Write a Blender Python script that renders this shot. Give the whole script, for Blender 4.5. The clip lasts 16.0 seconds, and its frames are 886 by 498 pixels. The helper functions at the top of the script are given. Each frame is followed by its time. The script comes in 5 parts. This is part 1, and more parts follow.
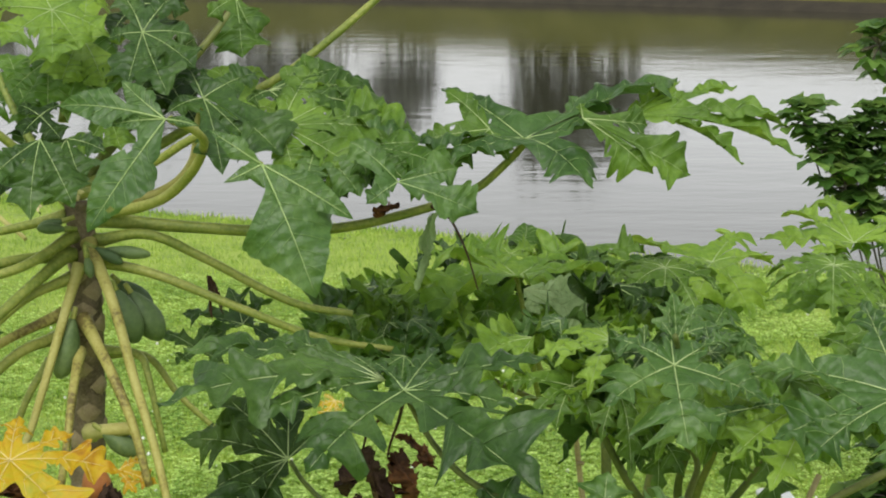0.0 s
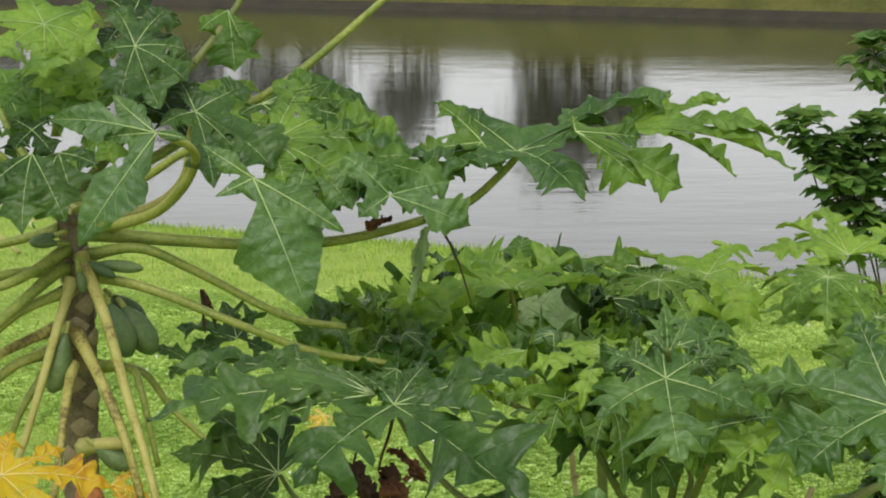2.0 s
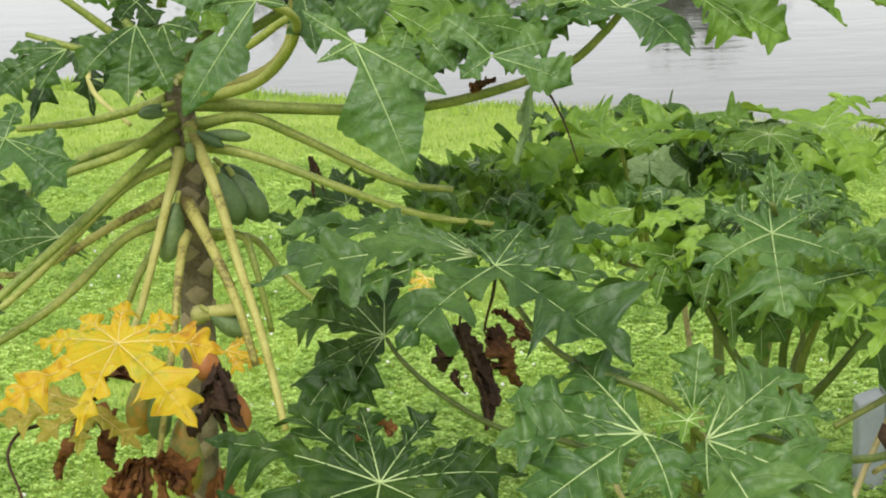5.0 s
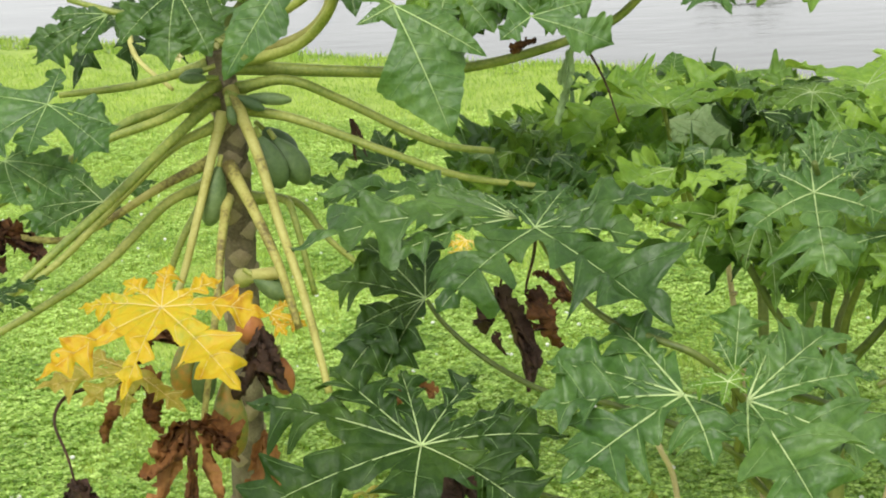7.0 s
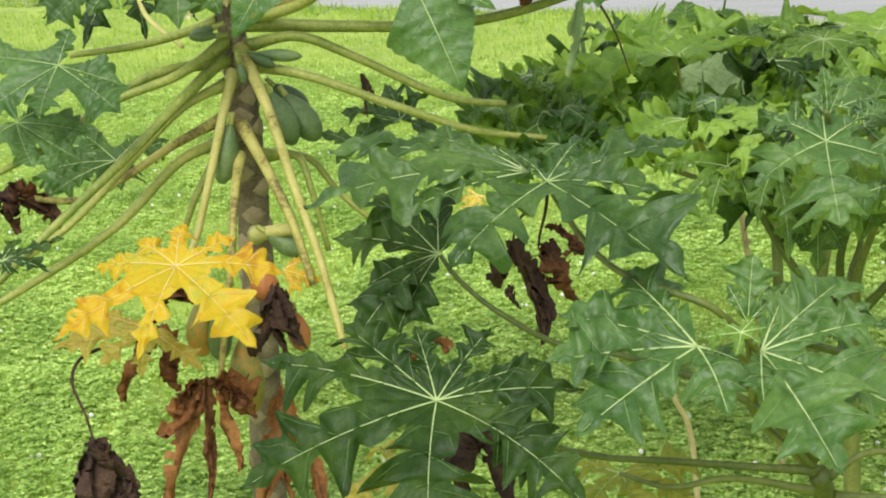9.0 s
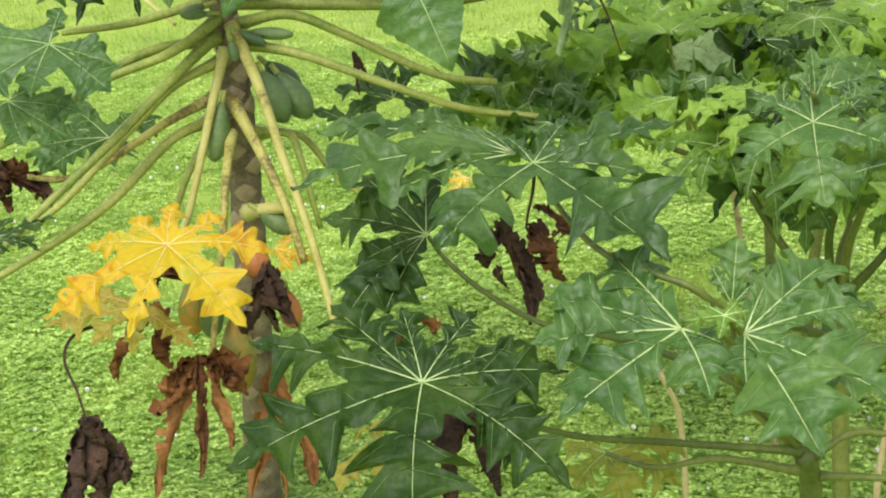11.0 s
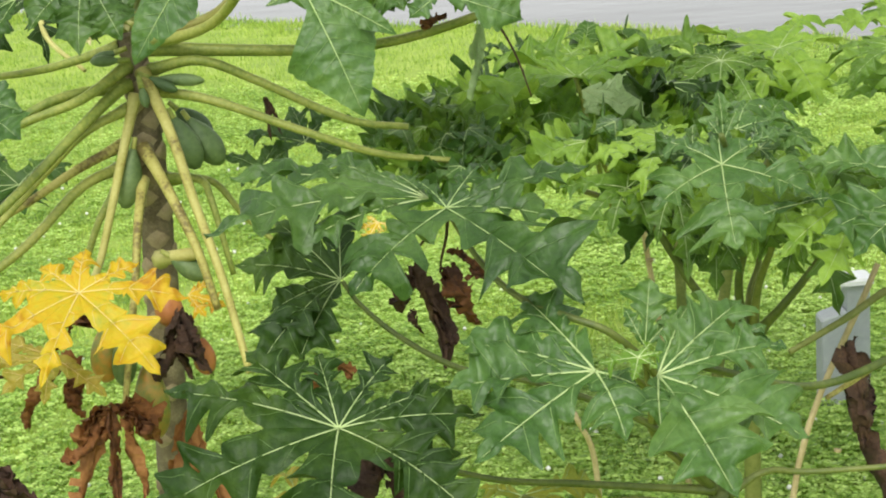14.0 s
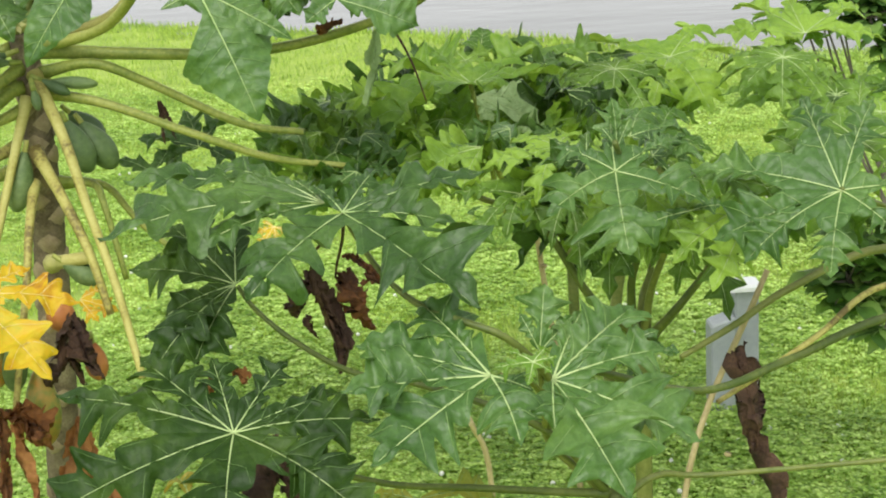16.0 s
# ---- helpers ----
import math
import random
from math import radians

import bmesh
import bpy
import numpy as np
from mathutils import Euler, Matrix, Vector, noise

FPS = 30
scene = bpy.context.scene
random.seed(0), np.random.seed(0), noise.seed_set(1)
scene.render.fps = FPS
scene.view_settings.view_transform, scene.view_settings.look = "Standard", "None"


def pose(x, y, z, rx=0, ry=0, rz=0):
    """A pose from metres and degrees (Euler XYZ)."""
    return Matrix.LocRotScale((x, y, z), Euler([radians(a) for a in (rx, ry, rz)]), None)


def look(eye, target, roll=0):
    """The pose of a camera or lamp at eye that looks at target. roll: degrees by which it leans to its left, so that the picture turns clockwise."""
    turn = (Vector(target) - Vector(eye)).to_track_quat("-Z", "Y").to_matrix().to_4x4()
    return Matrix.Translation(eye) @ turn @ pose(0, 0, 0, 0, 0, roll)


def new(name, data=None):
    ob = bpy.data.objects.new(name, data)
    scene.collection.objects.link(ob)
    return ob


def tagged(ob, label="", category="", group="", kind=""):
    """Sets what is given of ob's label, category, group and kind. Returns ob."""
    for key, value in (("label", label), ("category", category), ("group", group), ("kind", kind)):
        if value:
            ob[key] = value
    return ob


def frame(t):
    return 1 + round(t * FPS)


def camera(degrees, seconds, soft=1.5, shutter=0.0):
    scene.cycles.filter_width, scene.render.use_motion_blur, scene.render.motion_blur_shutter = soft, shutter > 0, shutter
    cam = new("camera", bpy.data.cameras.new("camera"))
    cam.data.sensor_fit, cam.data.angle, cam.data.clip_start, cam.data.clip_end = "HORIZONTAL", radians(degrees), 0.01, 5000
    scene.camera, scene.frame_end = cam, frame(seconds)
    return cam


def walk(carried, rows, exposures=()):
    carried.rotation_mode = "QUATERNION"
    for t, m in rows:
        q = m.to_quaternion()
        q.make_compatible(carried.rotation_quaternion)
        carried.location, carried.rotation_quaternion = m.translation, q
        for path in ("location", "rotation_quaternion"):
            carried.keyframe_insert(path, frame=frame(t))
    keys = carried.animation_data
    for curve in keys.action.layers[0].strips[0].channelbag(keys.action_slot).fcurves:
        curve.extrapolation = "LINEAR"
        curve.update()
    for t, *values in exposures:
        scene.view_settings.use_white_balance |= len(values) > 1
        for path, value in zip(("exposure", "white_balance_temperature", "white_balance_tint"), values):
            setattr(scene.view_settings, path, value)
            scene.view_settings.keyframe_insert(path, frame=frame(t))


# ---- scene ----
# The camera stands on a raised terrace and pans over the papaya bed, almost turning on the spot.
cam = camera(27.533, 16.0, soft=2.0)
PATH = [
    (0.0, look((-0.110, -0.006, 2.426), (0.1943, 4.9075, 1.5505), 0.001)),
    (0.5, look((-0.108, -0.006, 2.427), (0.2062, 4.9090, 1.5644), 0.191)),
    (1.0, look((-0.101, -0.003, 2.428), (0.1910, 4.9138, 1.5709), -0.022)),
    (1.5, look((-0.090, -0.001, 2.429), (0.2291, 4.9158, 1.5757), -0.112)),
    (2.0, look((-0.077, 0.001, 2.430), (0.2141, 4.9208, 1.5847), -0.190)),
    (2.5, look((-0.062, 0.002, 2.432), (0.1956, 4.9174, 1.5543), -0.844)),
    (3.0, look((-0.047, 0.001, 2.432), (0.1842, 4.9131, 1.5290), -0.670)),
    (3.5, look((-0.033, 0.000, 2.431), (0.1924, 4.9055, 1.4891), -1.169)),
    (4.0, look((-0.021, 0.002, 2.427), (0.0901, 4.8852, 1.3608), -1.831)),
    (4.5, look((-0.014, 0.005, 2.422), (-0.0394, 4.8678, 1.2610), -2.580)),
    (4.7, look((-0.012, 0.006, 2.421), (-0.0663, 4.8641, 1.2408), -2.516)),
    (6.8, look((0.006, 0.009, 2.426), (-0.2081, 4.8319, 1.1229), -3.490)),
    (7.0, look((0.008, 0.009, 2.427), (-0.2131, 4.8300, 1.1195), -3.429)),
    (7.5, look((0.011, 0.008, 2.431), (-0.2386, 4.8244, 1.1108), -3.475)),
    (8.0, look((0.012, 0.008, 2.434), (-0.2340, 4.8153, 1.0823), -3.918)),
    (8.5, look((0.011, 0.007, 2.436), (-0.2352, 4.7986, 1.0289), -4.308)),
    (9.0, look((0.015, 0.007, 2.441), (-0.2561, 4.7871, 1.0013), -4.560)),
    (9.2, look((0.018, 0.006, 2.444), (-0.2804, 4.7830, 0.9966), -4.735)),
    (11.3, look((0.062, 0.003, 2.476), (-0.2214, 4.7545, 0.9467), -4.519)),
    (11.5, look((0.066, 0.002, 2.479), (-0.2013, 4.7579, 0.9592), -4.474)),
    (12.0, look((0.071, 0.000, 2.484), (-0.1357, 4.7654, 0.9844), -4.287)),
    (12.5, look((0.069, -0.002, 2.485), (-0.0741, 4.7709, 1.0010), -4.080)),
    (13.0, look((0.064, -0.003, 2.485), (-0.0082, 4.7751, 1.0122), -3.851)),
    (13.5, look((0.056, -0.004, 2.484), (0.0134, 4.7771, 1.0203), -4.108)),
    (14.0, look((0.049, -0.005, 2.483), (0.0122, 4.7839, 1.0468), -4.356)),
    (14.5, look((0.042, -0.008, 2.482), (0.0343, 4.7852, 1.0577), -4.079)),
    (15.0, look((0.038, -0.010, 2.482), (0.0862, 4.7746, 1.0320), -3.893)),
    (15.5, look((0.037, -0.013, 2.483), (0.2082, 4.7654, 1.0201), -3.306)),
    (16.0, look((0.039, -0.015, 2.483), (0.3031, 4.7664, 1.0459), -3.115)),
]
walk(cam, PATH, exposures=[(0.0, -0.18), (3.5, -0.26), (4.1, -0.26), (4.7, 0.1), (7.0, 0.28), (9.2, 0.32), (11.3, 0.38), (14.5, 0.33), (15.4, 0.37), (16.0, 0.34)])

# ---- world and sun: a bright overcast sky ----
world = bpy.data.worlds.new("sky")
scene.world = world
world.use_nodes = True
wn, wl = world.node_tree.nodes, world.node_tree.links
sky = wn.new("ShaderNodeTexSky")
sky.sky_type = "NISHITA"
sky.sun_disc = False
sky.sun_elevation, sky.sun_rotation = radians(62), radians(200)
grey = wn.new("ShaderNodeHueSaturation")
grey.inputs["Saturation"].default_value = 0.08
wl.new(sky.outputs[0], grey.inputs["Color"])
wl.new(grey.outputs[0], wn["Background"].inputs[0])
wn["Background"].inputs[1].default_value = 0.225
sun = new("sun", bpy.data.lights.new("sun", "SUN"))
sun.data.energy, sun.data.angle, sun.data.color = 2.0, radians(28), (1.0, 0.97, 0.92)
sun.matrix_world = look((-3, -8, 17), (0, 5, 0))


# ---- materials ----
def material(name, stops, scale=6.0, detail=6.0, rough=0.6, bump=0.2, bump_scale=40.0, spec=0.4, random_amount=0.25,
             glow=0.0, stretch=(1, 1, 1), fine=0.35, vein=0.0, island=False):
    """Colours between the stops by a coarse and a fine noise, shifted per object; relief from a finer noise; glow: light let through."""
    m = bpy.data.materials.new(name)
    m.use_nodes = True
    n, l = m.node_tree.nodes, m.node_tree.links
    b, out = n["Principled BSDF"], n["Material Output"]
    tc, mp, info = n.new("ShaderNodeTexCoord"), n.new("ShaderNodeMapping"), n.new("ShaderNodeObjectInfo")
    mp.inputs["Scale"].default_value = stretch
    l.new(tc.outputs["Object"], mp.inputs["Vector"])
    coarse, small = n.new("ShaderNodeTexNoise"), n.new("ShaderNodeTexNoise")
    coarse.inputs["Scale"].default_value, coarse.inputs["Detail"].default_value = scale, detail
    small.inputs["Scale"].default_value, small.inputs["Detail"].default_value = scale * 9, 4
    for t in (coarse, small):
        l.new(mp.outputs[0], t.inputs["Vector"])
    mix = n.new("ShaderNodeMix")
    mix.inputs[0].default_value = fine
    l.new(coarse.outputs[0], mix.inputs[2])
    l.new(small.outputs[0], mix.inputs[3])
    shift = n.new("ShaderNodeMath")
    shift.operation = "MULTIPLY_ADD"
    l.new(n.new("ShaderNodeNewGeometry").outputs["Random Per Island"] if island else info.outputs["Random"], shift.inputs[0])
    shift.inputs[1].default_value = random_amount
    l.new(mix.outputs[0], shift.inputs[2])
    back = n.new("ShaderNodeMath")
    back.operation = "SUBTRACT"
    l.new(shift.outputs[0], back.inputs[0])
    back.inputs[1].default_value = random_amount / 2
    ramp = n.new("ShaderNodeValToRGB")
    while len(ramp.color_ramp.elements) < len(stops):
        ramp.color_ramp.elements.new(0.5)
    for e, (p, c) in zip(ramp.color_ramp.elements, stops):
        e.position, e.color = p, (*c, 1)
    l.new(back.outputs[0], ramp.inputs[0])
    colour = ramp.outputs[0]
    if 0 < vein < 20:
        net, thin, tint, lift = (n.new("ShaderNode" + k) for k in ("TexVoronoi", "MapRange", "HueSaturation", "Mix"))
        net.feature = "DISTANCE_TO_EDGE"
        net.inputs["Scale"].default_value = vein * 3.2
        l.new(mp.outputs[0], net.inputs["Vector"])
        l.new(net.outputs["Distance"], thin.inputs[0])
        thin.inputs[1].default_value, thin.inputs[2].default_value = 0.0, 0.09
        thin.inputs[3].default_value, thin.inputs[4].default_value = 0.55, 0.0
        tint.inputs["Value"].default_value, tint.inputs["Saturation"].default_value = 1.4, 0.95
        l.new(colour, tint.inputs["Color"])
        lift.data_type = "RGBA"
        l.new(thin.outputs[0], lift.inputs[0])
        l.new(colour, lift.inputs[6])
        l.new(tint.outputs[0], lift.inputs[7])
        colour = lift.outputs[2]
    l.new(colour, b.inputs["Base Color"])
    b.inputs["Roughness"].default_value = rough
    b.inputs["Specular IOR Level"].default_value = spec
    relief, bm = n.new("ShaderNodeTexNoise"), n.new("ShaderNodeBump")
    relief.inputs["Scale"].default_value, relief.inputs["Detail"].default_value = bump_scale, 5
    l.new(mp.outputs[0], relief.inputs["Vector"])
    height = relief.outputs[0]
    if vein:
        cells = n.new("ShaderNodeTexVoronoi")
        cells.feature = "DISTANCE_TO_EDGE"
        cells.inputs["Scale"].default_value = vein
        l.new(mp.outputs[0], cells.inputs["Vector"])
        add = n.new("ShaderNodeMath")
        add.operation = "MULTIPLY_ADD"
        l.new(cells.outputs["Distance"], add.inputs[0])
        add.inputs[1].default_value = 1.6
        l.new(height, add.inputs[2])
        height = add.outputs[0]
    bm.inputs["Strength"].default_value, bm.inputs["Distance"].default_value = bump, 0.01
    l.new(height, bm.inputs["Height"])
    l.new(bm.outputs[0], b.inputs["Normal"])
    if glow:
        tr, ms = n.new("ShaderNodeBsdfTranslucent"), n.new("ShaderNodeMixShader")
        bright = n.new("ShaderNodeHueSaturation")
        bright.inputs["Value"].default_value = 1.9
        bright.inputs["Hue"].default_value = 0.485
        l.new(ramp.outputs[0], bright.inputs["Color"])
        l.new(bright.outputs[0], tr.inputs["Color"])
        ms.inputs[0].default_value = glow
        l.new(b.outputs[0], ms.inputs[1])
        l.new(tr.outputs[0], ms.inputs[2])
        l.new(ms.outputs[0], out.inputs["Surface"])
    return m


LEAF = material("papaya_leaf", [(0.28, (0.009, 0.027, 0.003)), (0.5, (0.019, 0.049, 0.005)), (0.74, (0.052, 0.100, 0.010))],
                scale=7, random_amount=0.14, rough=0.5, fine=0.22, spec=0.26, bump=0.7, bump_scale=30, glow=0.2, vein=15)
STEM = material("stem_green", [(0.3, (0.055, 0.085, 0.014)), (0.5, (0.115, 0.145, 0.027)), (0.72, (0.20, 0.22, 0.055))], scale=9, rough=0.5, bump=0.15, bump_scale=60)
MID = material("bright_leaf", [(0.26, (0.040, 0.095, 0.010)), (0.5, (0.108, 0.205, 0.022)), (0.74, (0.215, 0.345, 0.040))],
               scale=7, random_amount=0.5, rough=0.5, fine=0.22, spec=0.36, bump=0.7, bump_scale=30, glow=0.26, vein=15)
WAXY = material("waxy_leaf", [(0.28, (0.028, 0.076, 0.013)), (0.5, (0.058, 0.130, 0.023)), (0.72, (0.120, 0.215, 0.048))],
                scale=7, random_amount=0.14, rough=0.41, fine=0.26, spec=0.42, bump=0.7, bump_scale=30, glow=0.2, vein=15)
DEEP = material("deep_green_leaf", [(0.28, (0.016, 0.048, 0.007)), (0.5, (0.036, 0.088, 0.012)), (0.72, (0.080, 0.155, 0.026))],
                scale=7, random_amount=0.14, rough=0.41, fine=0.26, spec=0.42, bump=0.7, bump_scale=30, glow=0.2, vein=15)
# for young leaves and for backlit ones, whose light is put into the colour
YOUNG_AND_BACKLIT = material("young_and_backlit_leaf", [(0.26, (0.055, 0.13, 0.011)), (0.5, (0.12, 0.235, 0.021)), (0.74, (0.235, 0.37, 0.042))],
                 scale=5, random_amount=0.4, rough=0.45, bump=0.5, bump_scale=30, glow=0.32, vein=15)
FADING = material("fading_leaf", [(0.26, (0.15, 0.20, 0.02)), (0.5, (0.27, 0.27, 0.03)), (0.74, (0.40, 0.31, 0.05))], scale=6, rough=0.5, bump=0.4, bump_scale=30, glow=0.3, vein=15)
SILVER = material("leaf_underside", [(0.26, (0.21, 0.31, 0.12)), (0.5, (0.31, 0.42, 0.19)), (0.74, (0.44, 0.54, 0.28))], scale=6, rough=0.6, bump=0.4, bump_scale=30, glow=0.3, vein=15)
RIB = material("leaf_rib", [(0.3, (0.30, 0.42, 0.15)), (0.7, (0.48, 0.58, 0.26))], scale=20, rough=0.5, bump=0.1)
VEIN = material("leaf_vein", [(0.3, (0.14, 0.25, 0.065)), (0.7, (0.27, 0.38, 0.13))], scale=20, rough=0.5, bump=0.1)
DIM_VEIN = material("leaf_vein_dim", [(0.3, (0.07, 0.14, 0.03)), (0.7, (0.15, 0.24, 0.07))], scale=20, rough=0.5, bump=0.1)
YELLOW = material("yellow_leaf", [(0.30, (0.26, 0.10, 0.01)), (0.36, (0.46, 0.24, 0.007)), (0.43, (0.54, 0.35, 0.009)), (0.54, (0.53, 0.40, 0.014)), (0.65, (0.36, 0.36, 0.03))],
                  scale=5, rough=0.55, bump=0.3, glow=0.25, random_amount=0, vein=38)
YRIB = material("yellow_rib", [(0.3, (0.62, 0.46, 0.16)), (0.7, (0.75, 0.62, 0.25))], scale=20, rough=0.5)
DEAD = material("dead_leaf", [(0.3, (0.035, 0.014, 0.005)), (0.41, (0.11, 0.045, 0.014)), (0.55, (0.20, 0.080, 0.020)), (0.72, (0.32, 0.155, 0.045))],
                scale=9, rough=0.75, bump=0.7, bump_scale=60, glow=0.2, random_amount=0.3)
DARK = material("withered_leaf", [(0.3, (0.018, 0.010, 0.006)), (0.55, (0.05, 0.025, 0.013)), (0.75, (0.13, 0.07, 0.033))],
                scale=14, rough=0.8, bump=0.8, bump_scale=60, random_amount=0.1)
STALK = material("petiole_green", [(0.3, (0.11, 0.165, 0.022)), (0.5, (0.225, 0.27, 0.050)), (0.72, (0.37, 0.38, 0.095))],
                 scale=11, rough=0.48, bump=0.3, bump_scale=60, fine=0.5)
PALE = material("petiole_pale", [(0.3, (0.14, 0.11, 0.03)), (0.42, (0.36, 0.33, 0.085)), (0.7, (0.50, 0.48, 0.17))],
                scale=12, rough=0.6, bump=0.2, bump_scale=60)
BARK = material("papaya_bark", [(0.3, (0.075, 0.058, 0.032)), (0.5, (0.18, 0.145, 0.085)), (0.7, (0.32, 0.28, 0.17))],
                scale=16, rough=0.85, bump=0.6, bump_scale=55)
SCAR = material("leaf_scar", [(0.3, (0.20, 0.155, 0.085)), (0.7, (0.36, 0.30, 0.17))], scale=22, rough=0.85, bump=0.4)
FRUIT = material("green_fruit", [(0.3, (0.055, 0.10, 0.035)), (0.55, (0.11, 0.17, 0.06)), (0.75, (0.18, 0.25, 0.095))],
                 scale=9, rough=0.55, bump=0.3, bump_scale=60)
RIPE = material("ripening_fruit", [(0.42, (0.09, 0.16, 0.04)), (0.55, (0.24, 0.24, 0.05)), (0.68, (0.50, 0.25, 0.05))],
                scale=5, rough=0.38, bump=0.08, random_amount=0.1)
ORANGE = material("ripe_fruit", [(0.3, (0.26, 0.07, 0.02)), (0.6, (0.42, 0.17, 0.05))], scale=8, rough=0.5, bump=0.2)
BUD = material("pale_fruit", [(0.3, (0.30, 0.36, 0.06)), (0.7, (0.48, 0.50, 0.11))], scale=9, rough=0.5, bump=0.1)
BLOSSOM = material("blossom", [(0.3, (0.62, 0.55, 0.28)), (0.7, (0.82, 0.76, 0.45))], scale=20, rough=0.6)
CANE = material("bamboo_cane", [(0.3, (0.28, 0.225, 0.10)), (0.7, (0.50, 0.42, 0.22))], scale=10, rough=0.6, bump=0.2)
POST = material("painted_post", [(0.3, (0.27, 0.30, 0.31)), (0.7, (0.37, 0.40, 0.40))], scale=5, rough=0.55, bump=0.06)
CAP = material("post_cap", [(0.3, (0.72, 0.74, 0.74)), (0.7, (0.84, 0.85, 0.85))], scale=5, rough=0.5, bump=0.05)
SOIL = material("lawn_soil", [(0.3, (0.15, 0.23, 0.04)), (0.5, (0.25, 0.35, 0.06)), (0.7, (0.36, 0.46, 0.09))], scale=3, rough=0.95, bump=0.6, bump_scale=60)
GRASS = material("grass_blades", [(0.3, (0.155, 0.275, 0.034)), (0.5, (0.275, 0.41, 0.060)), (0.7, (0.40, 0.52, 0.095))], scale=1.3, rough=0.6, bump=0, glow=0.3, island=True, random_amount=0.45)
CLOVER = material("clover_leaves", [(0.3, (0.13, 0.25, 0.032)), (0.5, (0.30, 0.46, 0.08)), (0.7, (0.54, 0.70, 0.20))], scale=1.7, rough=0.55, bump=0, glow=0.25, island=True, random_amount=0.34)
CLOVER_BLOOM = material("clover_blooms", [(0.3, (0.66, 0.66, 0.60)), (0.7, (0.84, 0.84, 0.78))], scale=9, rough=0.7, bump=0)
BANK = material("far_bank_grass", [(0.3, (0.042, 0.046, 0.007)), (0.5, (0.066, 0.070, 0.010)), (0.7, (0.10, 0.10, 0.02))], scale=0.6, rough=0.95, bump=0.5, bump_scale=8)
MUD = material("bank_mud", [(0.3, (0.018, 0.015, 0.009)), (0.7, (0.045, 0.037, 0.022))], scale=1.5, rough=0.9, bump=0.5, bump_scale=10)
TRUNK = material("tree_bark", [(0.3, (0.09, 0.078, 0.06)), (0.7, (0.18, 0.16, 0.13))], scale=4, rough=0.9, bump=0.5, bump_scale=20)
CROWN = material("tree_leaves", [(0.3, (0.10, 0.11, 0.085)), (0.7, (0.20, 0.21, 0.16))], scale=2, rough=0.7, bump=0, island=True, random_amount=0.45)
SHRUB = material("shrub_leaves", [(0.3, (0.05, 0.115, 0.024)), (0.5, (0.10, 0.20, 0.042)), (0.72, (0.20, 0.32, 0.075))], scale=4, rough=0.45, bump=0.1, glow=0.4, island=True, random_amount=0.45)

WATER = bpy.data.materials.new("pond_water")
WATER.use_nodes = True
n, l = WATER.node_tree.nodes, WATER.node_tree.links
b = n["Principled BSDF"]
b.inputs["Base Color"].default_value = (0.03, 0.031, 0.014, 1)
b.inputs["Roughness"].default_value = 0.07
b.inputs["IOR"].default_value = 1.33
tc = n.new("ShaderNodeTexCoord")
heights = []
for sc, st, w in (((0.9, 2.0, 1), 1.3, 0.3), ((0.3, 0.75, 1), 0.8, 1.0)):
    mp, nz = n.new("ShaderNodeMapping"), n.new("ShaderNodeTexNoise")
    mp.inputs["Scale"].default_value = sc
    mp.inputs["Rotation"].default_value = (0, 0, 0.25)
    nz.inputs["Scale"].default_value, nz.inputs["Detail"].default_value = st * 2, 3
    l.new(tc.outputs["Object"], mp.inputs["Vector"])
    l.new(mp.outputs[0], nz.inputs["Vector"])
    k = n.new("ShaderNodeMath")
    k.operation = "MULTIPLY"
    l.new(nz.outputs[0], k.inputs[0])
    k.inputs[1].default_value = w
    heights.append(k.outputs[0])
add = n.new("ShaderNodeMath")
l.new(heights[0], add.inputs[0])
l.new(heights[1], add.inputs[1])
bmp = n.new("ShaderNodeBump")
bmp.inputs["Strength"].default_value, bmp.inputs["Distance"].default_value = 0.21, 0.03
l.new(add.outputs[0], bmp.inputs["Height"])
l.new(bmp.outputs[0], b.inputs["Normal"])


# ---- building helpers ----
def mesh_object(name, verts, faces, mat, smooth=True):
    me = bpy.data.meshes.new(name)
    me.from_pydata([tuple(v) for v in verts], [], faces)
    me.materials.append(mat)
    if smooth:
        me.polygons.foreach_set("use_smooth", [True] * len(me.polygons))
    me.update()
    return new(name, me)


def part(name, vf, mat, parent, label="", smooth=True):
    """Links (vertices, faces), given in the world, as one mesh under a thing or a part."""
    root = parent if parent.parent is None else parent.parent
    base = np.array(root.location)
    ob = mesh_object(name, np.asarray(vf[0]) - base, vf[1], mat, smooth)
    ob.parent = parent
    return tagged(ob, label)


def thing(name, at, label, category, group="", kind=""):
    ob = new(name)
    ob.location = at
    ob.empty_display_size = 0.1
    return tagged(ob, label, category, group, kind)


def spline(points, steps=8):
    """A smooth line through the points."""
    p = [np.array(q, float) for q in points]
    p = [2 * p[0] - p[1]] + p + [2 * p[-1] - p[-2]]
    out = []
    for i in range(1, len(p) - 2):
        a, b_, c, d = p[i - 1:i + 3]
        for s in np.arange(steps) / steps:
            out.append(0.5 * (2 * b_ + (c - a) * s + (2 * a - 5 * b_ + 4 * c - d) * s * s + (3 * b_ - a - 3 * c + d) * s ** 3))
    return np.array(out + [p[-2]])


